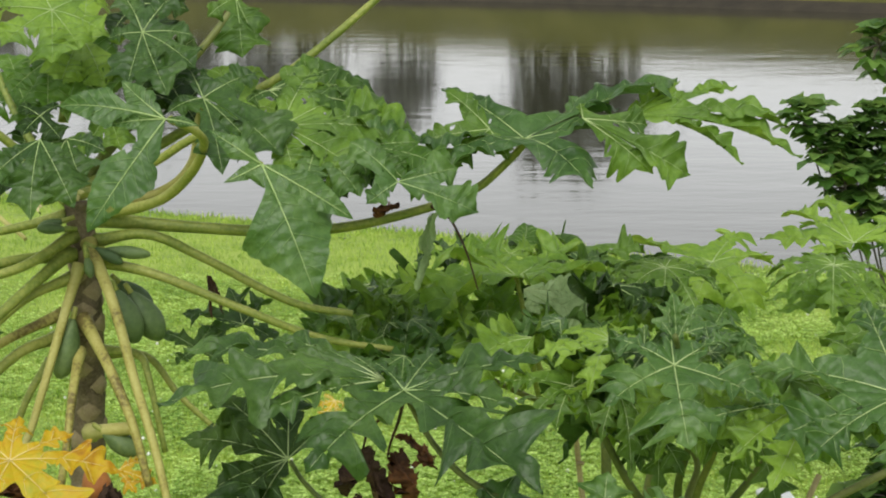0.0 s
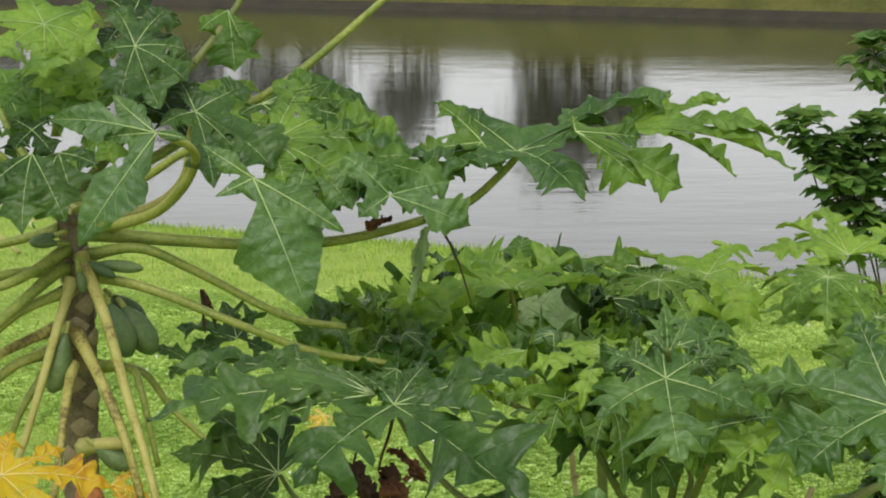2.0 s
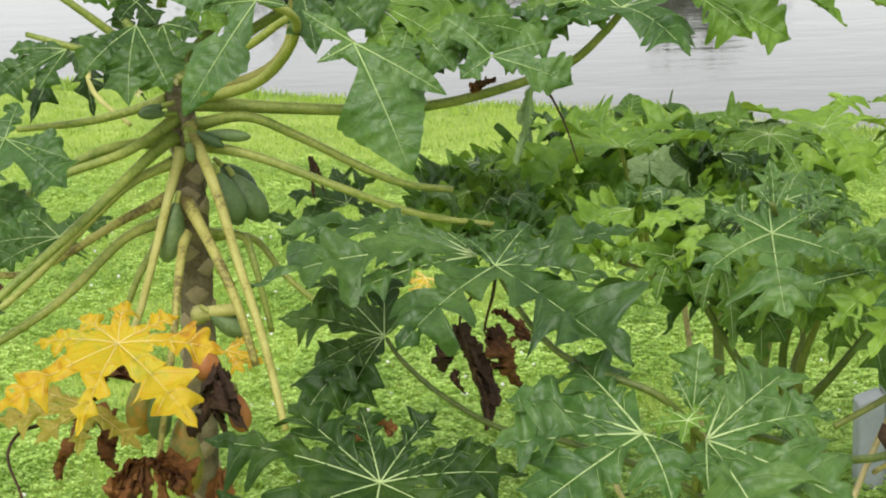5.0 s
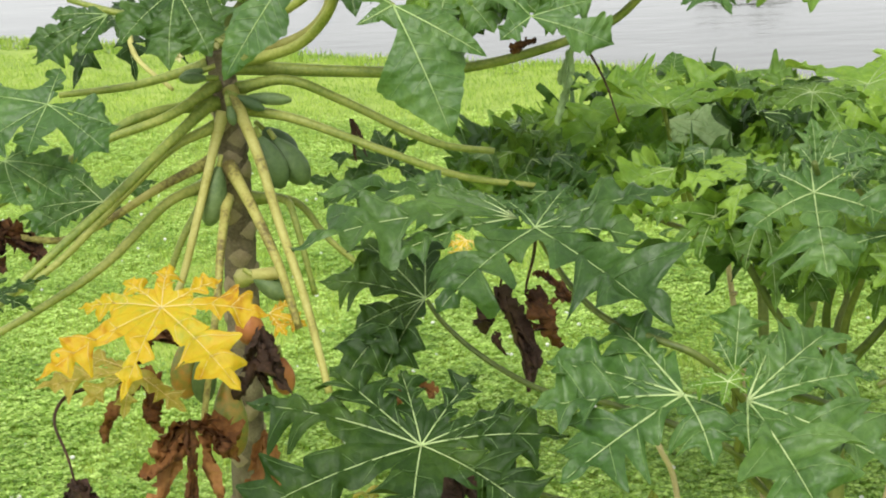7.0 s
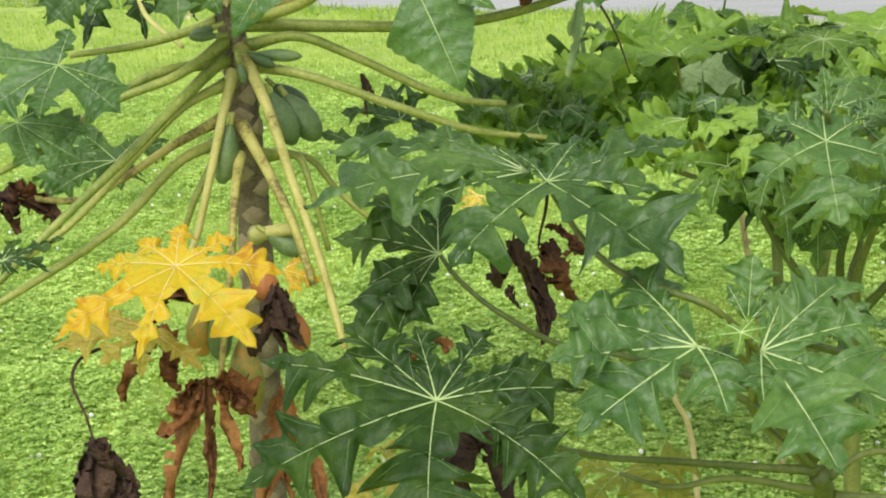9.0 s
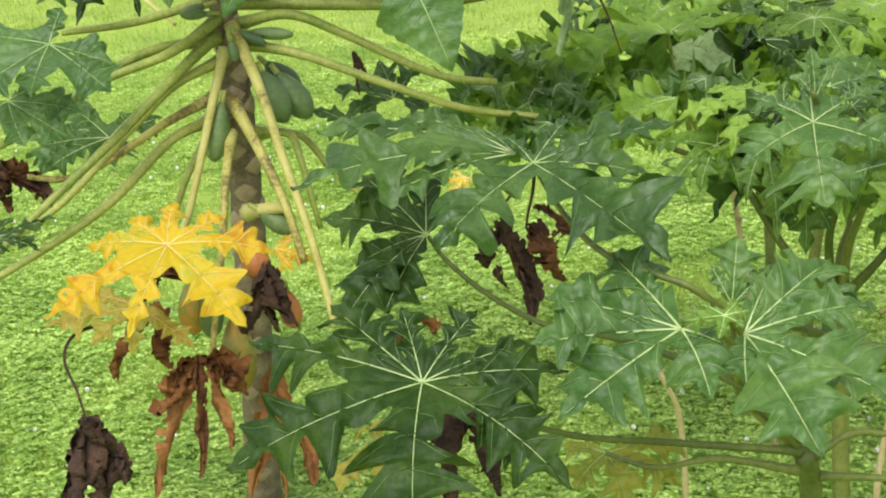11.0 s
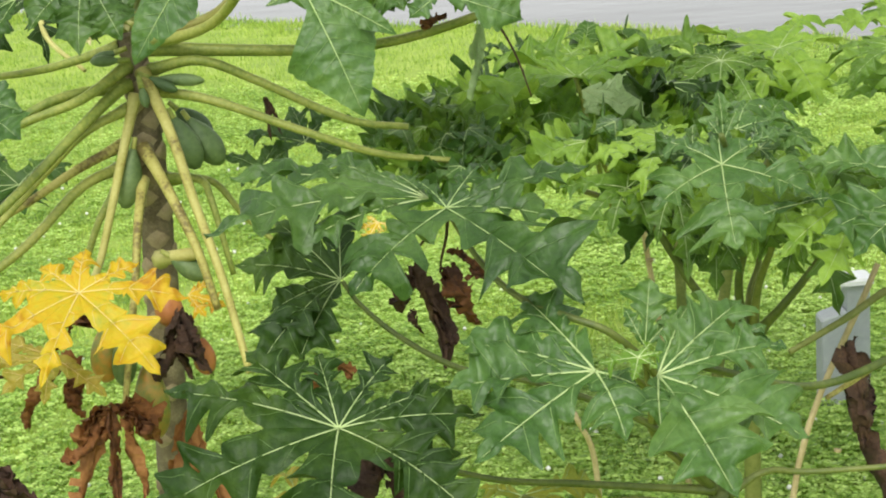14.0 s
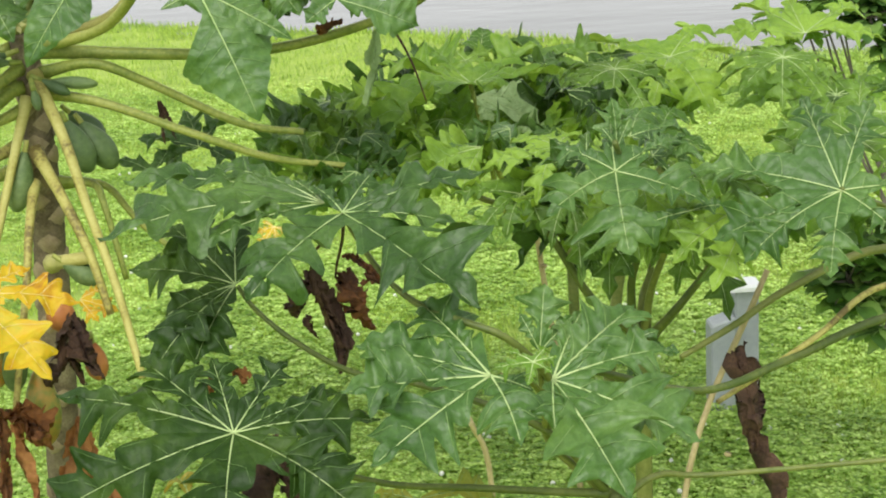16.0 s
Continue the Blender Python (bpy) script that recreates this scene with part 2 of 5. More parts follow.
def tube(points, r0, r1, sides=8, steps=6, swell=0.0, wobble=0.0, smooth_line=True):
    """A tapered round stem along the points, closed at both ends; swell: thicker foot."""
    line = spline(points, steps) if smooth_line else np.array(points, float)
    n_ = len(line)
    verts, faces = [], []
    d = np.gradient(line, axis=0)
    side = np.cross(d[0], (0.3, 0.2, 1.0))
    for i in range(n_):
        u = i / (n_ - 1)
        t = d[i] / (np.linalg.norm(d[i]) + 1e-9)
        side = side - t * (side @ t)
        side /= np.linalg.norm(side) + 1e-9
        up = np.cross(t, side)
        r = r0 + (r1 - r0) * u + swell * r0 * math.exp(-u * 14) + wobble * r0 * random.uniform(-1, 1)
        for k in range(sides):
            a = 2 * math.pi * k / sides
            verts.append(line[i] + r * (side * math.cos(a) + up * math.sin(a)))
        if i:
            for k in range(sides):
                q = (k + 1) % sides
                faces.append(((i - 1) * sides + k, (i - 1) * sides + q, i * sides + q, i * sides + k))
    faces.append(tuple(range(sides))[::-1])
    faces.append(tuple((n_ - 1) * sides + k for k in range(sides)))
    return np.array(verts), faces


def joined(*pieces):
    verts, faces, o = [], [], 0
    for v, f in pieces:
        verts.append(np.asarray(v))
        faces += [tuple(i + o for i in q) for q in f]
        o += len(v)
    return np.concatenate(verts), faces


def unit(v):
    return v / (np.linalg.norm(v) + 1e-9)


LOBE_ANGLES = {5: (0, 48, -48, 100, -100), 7: (0, 40, -40, 82, -82, 130, -130), 9: (0, 36, -36, 74, -74, 112, -112, 150, -150)}


def leaf_shape(hub, tips, face=(0, -0.2, 0.98), lobes=9, width=1.0, sag=0.5, fold=0.3, curl=0.06, seed=1, ragged=0.0, even=0.9, hang=1.7, reach=1.0, cut=0.85, widths=(), ruffle=0.012, grow=1.0, sinus=0.36, rib_size=1.0):
    """A palmate papaya leaf: its lobes spread from the hub in the plane of face, joined by a web up to the sinus, and end at the tips; where there is
    one tip, the others follow from it and droop by sag. Each lobe has pointed side lobes, a folded midline and wavy halves. Returns blade and ribs."""
    rnd = random.Random(seed)
    hub = np.array(hub, float)
    ways = [(np.array(t, float) - hub) * grow for t in tips]
    size = np.mean([np.linalg.norm(w) for w in ways])
    nrm = unit(np.array(face, float))
    ax = unit(ways[0] - nrm * (ways[0] @ nrm))
    lat = np.cross(nrm, ax)
    if len(ways) == 1:
        first = ways[0]
        for g in LOBE_ANGLES[lobes][1:]:
            a = radians(g + rnd.uniform(-7, 7))
            ln = size * reach * max(0.3, 1 - (1 - even) * (abs(g) / 75)) * rnd.uniform(0.88, 1.08)
            ways.append(ln * (ax * math.cos(a) + lat * math.sin(a)) + nrm * (first @ nrm) * 0.7 + np.array((0, 0, -ln * 0.5 * sag * rnd.uniform(0.4, 1.2))))
    wide = list(widths) + [1.0] * (len(ways) - len(widths))
    plan = sorted(((math.atan2(w @ lat, w @ ax), k) for k, w in enumerate(ways)))
    rows = 40 if size < 0.2 else 60
    us = np.linspace(0, 1, rows + 1)
    lines = []
    for ang, k in plan:
        way = ways[k]
        flat = way - nrm * (way @ nrm)
        off, ln, d = way - flat, np.linalg.norm(way), unit(flat)
        s = np.cross(nrm, d)
        bend, arch = rnd.uniform(-0.1, 0.1), rnd.uniform(0.16, 0.36)
        b = (us * (1 - us))[:, None]
        mid = flat * (us[:, None] + 0.12 * b) + off * (us ** hang)[:, None] + nrm * (ln * arch) * b + s * (ln * bend) * b
        lines.append((ang, ln, s, mid, wide[k]))
    count = len(lines)
    sinuses = [min(0.6, sinus * rnd.uniform(0.8, 1.25)) for _ in lines]
    bv, bf, pieces, main_faces = [], [], [], []
    frac = (0.0, 0.36, 0.7, 1.0)
    for i, (ang, ln, s, mid, own_width) in enumerate(lines):
        t = np.gradient(mid, axis=0)
        t /= np.linalg.norm(t, axis=1)[:, None] + 1e-9
        c = s - t * (t @ s)[:, None]
        c /= np.linalg.norm(c, axis=1)[:, None] + 1e-9
        nn = np.cross(t, c)
        w0 = width * own_width * rnd.uniform(0.92, 1.08)
        wig = [rnd.uniform(0, 6.28) for _ in range(4)]
        side_fold = fold * rnd.uniform(0.7, 2.0)
        half_grids, veins = [], []
        for h, sgn in ((0, -1), (1, 1)):
            j = (i + 1) % count if h else (i - 1) % count
            gap = (lines[j][0] - ang) * sgn % (2 * math.pi)
            web = gap < 1.75 and count > 1
            us0 = sinuses[i if h else j] if web else 0.3
            x = np.clip((us - us0) / (1 - us0), 0, 1)
            m = 6 if cut < 0.15 else 3 if ln > 0.17 else 2
            marks = [0.0] + [(q + 0.62 + rnd.uniform(-0.12, 0.12)) / (m + 0.75) for q in range(m)] + [1.0]
            env = (0.042 + 0.125 * np.sin(np.pi * np.clip(x, 0, 1) ** 0.8) ** 1.0) * np.where(x < 0.55, 1, np.clip((1 - x) / 0.45, 0.0, 1) ** 0.75)
            if cut < 0.15:
                env = 0.2 * (1 - x) ** 0.9 * (0.6 + 0.4 * np.minimum(1, x / 0.2))
            prof = np.ones(rows + 1)
            for q in range(len(marks) - 1):
                a_, b_ = marks[q], marks[q + 1]
                inside = (x >= a_) & (x < b_ + 1e-6)
                p = np.clip((x - a_) / (b_ - a_), 0, 1)
                shape = (0.8 + rnd.uniform(0.2, 0.42) * np.sin(np.pi * 0.5 * np.clip(p / 0.55, 0, 1)) ** 0.9) if q < m else 0.95 + 0.1 * p
                if cut < 0.15:
                    shape = 0.97 + 0.06 * np.sin(np.pi * p)
                prof = np.where(inside, shape, prof)
                if q:
                    deep, reach_ = rnd.uniform(0.6, 0.92), rnd.uniform(0.8, 1.3)
                    e = (x - a_) * (1 - us0) / reach_
                    prof = prof * (1 - cut * deep * np.clip(1 - np.where(e > 0, e / 0.095, -e / 0.06), 0, 1) ** 0.7)
                tip_u = us0 + (1 - us0) * (a_ + 0.70 * (b_ - a_))
                if q < m:
                    veins.append((h, max(0.03, tip_u - 0.10 - 0.06 * (1 - q / m)), tip_u))
            small = 0.045 * cut * np.abs(((x * rnd.uniform(8, 11) + wig[3]) % 1) - 0.4)
            prof = prof * (1 - small)
            if ragged:
                prof = prof * (1 - ragged * 0.6 * np.array([rnd.random() for _ in us]))
            w = ln * w0 * env * prof
            if not web:
                w = np.where(us < us0, np.minimum(ln * 0.6 * us, ln * w0 * 0.085 + 0 * us), w)
            vec = c * (sgn * w)[:, None] + t * (w * (0.1 + 0.5 * cut) * (1 - us * 0.6))[:, None]
            if web:
                edge = 0.5 * (lines[j][3] - mid) + nrm * (0.05 * ln) * us[:, None]
                at0 = edge[min(rows, int(us0 * rows))]
                blend = np.clip((us - us0) / 0.09, 0, 1)
                blend = (blend * blend * (3 - 2 * blend))[:, None]
                vec = np.where(us[:, None] <= us0, edge, at0 * (1 - blend) + vec * blend)
            vlen = np.linalg.norm(vec, axis=1)
            free = np.clip((us - us0) / 0.12, 0, 1) if web else np.ones(rows + 1)
            cols = []
            seg = np.interp(x, marks, range(len(marks)))
            for f in frac:
                q = vlen * f / (0.16 * ln)
                hgt = free * (side_fold * vlen * f - 1.8 * (vlen * f) ** 2 / ln)
                hgt = hgt + ln * free * curl * 1.25 * f * np.sin(8.5 * us + wig[h] + 2.5 * f * sgn) * np.clip(q, 0, 1.6)
                hgt = hgt + ln * free * 1.5 * ruffle * f * f * np.sin(40 * us + wig[2] + 4 * f) * np.clip(q, 0, 1.3)
                hgt = hgt + ln * (0.014 if cut < 0.15 else 0.05) * math.sin(math.pi * min(f, 0.93)) * (0.5 - 0.5 * np.cos(2 * np.pi * (seg + 0.3)) * (x > 0)) * np.clip(us * 4, 0, 1)
                cols.append(hub + mid + vec * f + nn * hgt[:, None])
            half_grids.append(cols)
        grid = half_grids[0][:0:-1] + half_grids[1]
        o = len(bv)
        n_c = len(grid)
        for r in range(rows + 1):
            bv += [col[r] for col in grid]
        bites = set()
        for _ in range(rnd.choice((0, 0, 1, 2))):
            r, k = rnd.randrange(rows // 3, rows - 5), rnd.choice((1, 4, 0, 5))
            bites |= {(r + q, k) for q in range(rnd.choice((1, 2, 3)))}
        bf += [(o + (r - 1) * n_c + k, o + (r - 1) * n_c + k + 1, o + r * n_c + k + 1, o + r * n_c + k) for r in range(1, rows + 1) for k in range(n_c - 1) if (r, k) not in bites]
        lift = size * 0.004 + 0.0008
        line = hub + mid + nn * lift
        main = line[np.linspace(0, int(rows * 0.94), 14).astype(int)]
        new_pieces = [tube(main, (0.0011 + size * 0.0025) * rib_size, 0.0004 * rib_size, sides=5, smooth_line=False)]
        for h, u0, ut in veins:
            pts = []
            for k in (0, 0.22, 0.45, 0.68, 0.9):
                r = (u0 + (ut - u0) * k) * rows
                r0 = min(rows - 1, int(r))
                col = np.array([g[r0] + (g[r0 + 1] - g[r0]) * (r - r0) for g in half_grids[h]])
                pts.append(np.array([np.interp(k, frac, col[:, a]) for a in range(3)]) + nn[r0] * lift * (1 + 0.6 * math.sin(3.14 * k)))
            new_pieces.append(tube(pts, 0.0007 + size * 0.0011, 0.0004, sides=4, smooth_line=False))
        for k, (v, f) in enumerate(new_pieces):
            main_faces += [k == 0] * len(f)
        pieces += new_pieces
    return (np.array(bv), bf), joined(*pieces), main_faces


counter = [0]


def leaf(plant, hub, *tips, mat=None, rib=None, label="", name="leaf", **kw):
    counter[0] += 1
    blade, ribs, main = leaf_shape(hub, tips, seed=counter[0], **kw)
    ob = part(name, blade, mat or LEAF, plant, label)
    lines = part("leaf_ribs", ribs, rib or RIB, ob)
    lines.data.materials.append(YRIB if rib else DIM_VEIN if mat in (None, DEEP) else VEIN)
    lines.data.polygons.foreach_set("material_index", [0 if m else 1 for m in main])
    return ob


def petiole(plant, *points, r=0.011, tip=0.6, mat=None, label=""):
    return part("petiole", tube(points, r * 1.2, r * 1.2 * tip, swell=0.45, steps=7), mat or STALK, plant, label)


def fruit(plant, top, length, radius, mat=None, lean=(0, 0, -1), label="", name="fruit"):
    """A pear-shaped, faintly five-ribbed fruit that hangs from top."""
    d = unit(np.array(lean, float))
    s = unit(np.cross(d, (0.2, 1, 0.1)))
    t = np.cross(d, s)
    verts, faces, n_, rings = [], [], 15, 12
    for i in range(rings + 1):
        u = i / rings
        r = radius * math.sin(math.pi * (0.02 + 0.96 * u ** 1.1)) ** 0.55 * (0.85 + 0.25 * u)
        for k in range(n_):
            a = 2 * math.pi * k / n_
            rr = r * (1 + 0.03 * math.cos(5 * a))
            verts.append(np.array(top) + d * length * u + (s * math.cos(a) + t * math.sin(a)) * rr)
        if i:
            for k in range(n_):
                q = (k + 1) % n_
                faces.append(((i - 1) * n_ + k, (i - 1) * n_ + q, i * n_ + q, i * n_ + k))
    faces += [tuple(range(n_))[::-1], tuple(rings * n_ + k for k in range(n_))]
    ob = part(name, (verts, faces), mat or FRUIT, plant, label)
    part("fruit_stem", tube([np.array(top) - d * 0.03, np.array(top) + d * 0.006], 0.007, 0.009, sides=7, steps=3), STALK, ob)
    return ob


def withered(plant, top, end, width, strips=3, mat=None, label="", name="withered_leaf", seed=3):
    """A dead leaf that hangs in crumpled, twisted, torn strips from its stalk's end."""
    rnd = random.Random(seed)
    top, end = np.array(top, float), np.array(end, float)
    pieces = []
    for k in range(strips):
        spread = (k - (strips - 1) / 2) / max(1, strips - 1) if strips > 1 else 0
        foot = end + np.array((spread * width * 1.7, rnd.uniform(-0.4, 0.4) * width, 0)) * rnd.uniform(0.7, 1.2) + (top - end) * (rnd.uniform(0, 0.45) if k else 0)
        rows, cols = 26, 9
        ph, tw0 = rnd.uniform(0, 6.28), rnd.uniform(-0.6, 0.6)
        verts, faces = [], []
        bite = [1.0, 1.0]
        for i in range(rows + 1):
            u = i / rows
            c = top + (foot - top) * u + np.array((0.16 * width * math.sin(6 * u + ph) * u, 0.12 * width * math.cos(5 * u + ph), 0))
            w = width * (0.06 + 0.4 * math.sin(math.pi * min(1, u * 0.85 + 0.1)) ** 0.8)
            bite = [min(1.15, max(0.3, q + rnd.uniform(-0.3, 0.3))) for q in bite]
            for j in range(cols):
                v = j / (cols - 1) * 2 - 1
                edge = bite[0] if v < 0 else bite[1]
                turn = tw0 + 1.5 * u + 0.9 * math.sin(3 * v + ph + 4 * u)
                x = w * v * edge
                pleat = 0.35 * w * math.sin(7 * v + ph + 3 * u) + 0.12 * w * rnd.uniform(-1, 1)
                verts.append(c + np.array((x * math.cos(turn) - pleat * math.sin(turn), x * math.sin(turn) + pleat * math.cos(turn), 0.12 * width * rnd.uniform(-1, 1) * abs(v) + 0.2 * w * v * v)))
            if i:
                for j in range(cols - 1):
                    if rnd.random() > 0.05 or 2 < j < 6:
                        faces.append(((i - 1) * cols + j, (i - 1) * cols + j + 1, i * cols + j + 1, i * cols + j))
        pieces.append((verts, faces))
    return part(name, joined(*pieces), mat or DEAD, plant, label)


# ---- ground, pond and far bank ----
def near_shore(x):
    """The y of the near shoreline, which runs away towards the left."""
    return 14.75 - 0.62 * x + 0.12 * math.sin(x * 1.7) + 0.05 * math.sin(x * 5.1)


def far_shore(x):
    return 66.0 - 0.9 * x + 1.2 * math.sin(x * 0.13)


def ground_height(x, y):
    a, f = near_shore(max(-60, min(60, x))), far_shore(max(-60, min(30, x)))
    if y < a:
        return max(-0.12, 0.0 - 0.03 * max(0, 1 - (a - y) / 0.5)) + 0.012 * math.sin(x * 2.1 + y) * (1 if y < a - 1 else 0)
    if y < f:
        return -0.1 - min(0.9, (y - a) * 0.6, (f - y) * 0.5)
    return -0.1 + min(2.1, (y - f) * 0.4)


xs = np.concatenate([np.linspace(-400, -70, 9), np.linspace(-60, -6, 28), np.linspace(-5, 6, 56), np.linspace(7, 60, 54), np.linspace(70, 400, 9)])
gv, zone = [], []
lawn_steps = np.concatenate([np.linspace(0, 0.2, 4), np.linspace(0.25, 1.0, 76)])
pond_steps = np.concatenate([np.linspace(0.004, 0.05, 5), np.linspace(0.1, 0.99, 12)])
bank_steps = (0.0, 0.4, 0.8, 1.2, 1.7, 2.4, 3.2, 4.2, 5.25, 6, 8, 12, 20, 40, 90, 200, 500, 1200, 2400)
for x in xs:
    a, f = near_shore(max(-60, min(60, x))), far_shore(max(-60, min(30, x)))
    a, f = max(a, 4), max(f, 30)
    for v in lawn_steps:
        gv.append((x, -60 + (a + 60) * (v * 4 * 0.2 if v <= 0.2 else 0.16 + 0.84 * (v - 0.2) / 0.8), 0))
    gv += [(x, a + (f - a) * v, 0) for v in pond_steps]
    gv += [(x, f + v, 0) for v in bank_steps]
gv = [(x, y, ground_height(x, y)) for x, y, z in gv]
ny = len(lawn_steps) + len(pond_steps) + len(bank_steps)
gf = [(i * ny + j, (i + 1) * ny + j, (i + 1) * ny + j + 1, i * ny + j + 1) for i in range(len(xs) - 1) for j in range(ny - 1)]
ground = mesh_object("ground", gv, gf, SOIL)
ground.data.materials.append(BANK)
ground.data.materials.append(MUD)
water_row = len(lawn_steps)
bank_row = water_row + len(pond_steps) + 2
for k, p in enumerate(ground.data.polygons):
    row = k % (ny - 1)
    p.material_index = 0 if row < water_row else 2 if row < bank_row else 1
tagged(ground, "mown green lawn sloping gently to a pond", "ground", kind="structure")

wv = [(x, y, -0.07) for x, y in ((-200, 12), (200, -20), (200, 40), (-200, 300))]
water = mesh_object("water", [(x, max(y, 9), z) for x, y, z in wv], [(0, 1, 2, 3)], WATER, smooth=False)
tagged(water, "grey pond water with fine ripples mirroring sky and trees", "water", kind="structure")


# ---- lawn: clover and grass ----
def scatter(name, mat, spots, shape, label, category):
    """One mesh of many small pieces: shape(k) gives a piece's vertices and faces round the origin."""
    kinds = [shape(k) for k in range(12)]
    verts, faces, o = [], [], 0
    for k, (x, y, z, s) in enumerate(spots):
        v, f = kinds[k % 12]
        verts.append(v * s + (x, y, z))
        faces += [tuple(i + o for i in q) for q in f]
        o += len(v)
    ob = mesh_object(name, np.concatenate(verts), faces, mat, smooth=False)
    return tagged(ob, label, category, kind="stuff")


def clover_piece(k):
    r = random.Random(k + 50)
    verts, faces = [], []
    for c in range(3):
        h, cx, cy, turn = r.uniform(0.008, 0.042), r.uniform(-0.035, 0.035), r.uniform(-0.035, 0.035), r.uniform(0, 6.28)
        for q in range(3):
            a = turn + q * 2.094
            o = len(verts)
            for du, dv in ((0, 0), (0.75, -0.5), (1.15, 0), (0.75, 0.5)):
                verts.append((cx + 0.011 * (du * math.cos(a) - dv * math.sin(a)), cy + 0.011 * (du * math.sin(a) + dv * math.cos(a)), h + 0.003 * du * r.uniform(-1, 1)))
            faces.append((o, o + 1, o + 2, o + 3))
    return np.array(verts), faces


def blade_piece(k):
    r = random.Random(k + 90)
    verts, faces = [], []
    for c in range(5):
        a, h, w = r.uniform(0, 6.28), r.uniform(0.025, 0.065), r.uniform(0.0018, 0.003)
        cx, cy, ln = r.uniform(-0.05, 0.05), r.uniform(-0.05, 0.05), r.uniform(0.01, 0.04)
        o = len(verts)
        ca, sa = math.cos(a), math.sin(a)
        verts += [(cx - w * sa, cy + w * ca, 0), (cx + w * sa, cy - w * ca, 0), (cx + ln * 0.4 * ca + w * sa, cy + ln * 0.4 * sa - w * ca, h * 0.65),
                  (cx + ln * 0.4 * ca - w * sa, cy + ln * 0.4 * sa + w * ca, h * 0.65), (cx + ln * ca, cy + ln * sa, h)]
        faces += [(o, o + 1, o + 2, o + 3), (o + 3, o + 2, o + 4)]
    return np.array(verts), faces


def bloom_piece(k):
    r = random.Random(k + 20)
    verts = [(0, 0, 0.055)]
    for lv, rad, z in ((0, 0.008, 0.05), (1, 0.0095, 0.043), (2, 0.006, 0.037)):
        verts += [(rad * math.cos(a * 1.047 + lv), rad * math.sin(a * 1.047 + lv), z) for a in range(6)]
    faces = [(0, 1 + q, 1 + (q + 1) % 6) for q in range(6)]
    for lv in (0, 1):
        faces += [(1 + lv * 6 + q, 7 + lv * 6 + q, 7 + lv * 6 + (q + 1) % 6, 1 + lv * 6 + (q + 1) % 6) for q in range(6)]
    return np.array(verts), faces


def lawn_spots(count, y0, y1, power, size, patch):
    r = random.Random(count)
    out = []
    while len(out) < count:
        y = y0 + (y1 - y0) * r.random() ** power
        half = 0.33 * y + 0.7
        x = r.uniform(-half, half)
        if y > near_shore(x) - 0.15:
            continue
        if patch and noise.noise((x * 1.3, y * 1.3, patch)) + r.uniform(-0.45, 0.45) < -0.05:
            continue
        out.append((x, y, ground_height(x, y), size * r.uniform(0.7, 1.35)))
    return out


scatter("clover", CLOVER, lawn_spots(54000, 4.4, 12.5, 1.3, 1.2, 3.3), clover_piece, "low bright green clover in the lawn", "clover")
scatter("lawn_grass", GRASS, lawn_spots(52000, 4.4, 16.5, 1.1, 0.6, 0), blade_piece, "short mown bright green lawn grass", "grass")
scatter("clover_blooms", CLOVER_BLOOM, lawn_spots(420, 4.4, 11, 1.2, 0.75, 3.3), bloom_piece, "small white clover blooms in the lawn", "clover flowers")
r_ = random.Random(4)
shore = []
for _ in range(5200):
    x = r_.uniform(-9, 9)
    y = near_shore(x) - abs(r_.gauss(0, 0.28)) + 0.06
    shore.append((x, y, -0.05, r_.uniform(0.8, 1.6)))
scatter("shore_grass", GRASS, shore, blade_piece, "longer bright grass along the pond's edge", "grass")

# ---- the fruiting papaya ----
papaya = thing("papaya_tree", (-0.868, 5.062, 0.000), "fruiting papaya tree with green and ripening fruit on the lawn", "papaya tree")
trunk_line = [(-0.868, 5.062, 0.000), (-0.816, 4.945, 0.673), (-0.799, 4.964, 1.080), (-0.791, 4.942, 1.350), (-0.796, 4.942, 1.560), (-0.805, 4.949, 1.686)]
trunk = part("trunk", tube(trunk_line, 0.052, 0.036, sides=18, steps=10, wobble=0.04), BARK, papaya)


def scar(plant, line, u, turn, r):
    """A raised, heart-shaped scar where a stalk has dropped."""
    p = spline(line, 20)
    i = min(int(u * (len(p) - 1)), len(p) - 2)
    c, ax = p[i], unit(p[i + 1] - p[i])
    out = unit(np.array((math.cos(turn), math.sin(turn), 0)) - ax * (ax @ np.array((math.cos(turn), math.sin(turn), 0))))
    lat = np.cross(ax, out)
    rim, cen = [], []
    for k in range(10):
        a = 2 * math.pi * k / 10
        w = 0.029 * math.cos(a) ** 3 + 0.006 * math.cos(a)
        h = 0.031 * math.sin(a)
        bulge = math.sqrt(max(0, r * r - w * w)) - 0.002
        rim.append(c + out * bulge + lat * w + ax * h)
        cen.append(c + out * (math.sqrt(r * r - w * w * 0.4) + 0.004) + lat * w * 0.7 + ax * h * 0.7)
    v = rim + cen
    f = [(k, (k + 1) % 10, 10 + (k + 1) % 10, 10 + k) for k in range(10)] + [tuple(range(10, 20))]
    return part("leaf_scar", (v, f), SCAR, plant)


for k in range(46):
    scar(trunk, trunk_line, 0.06 + 0.78 * k / 46, -1.57 + 2.4 * k, 0.0535 - 0.0125 * k / 46)

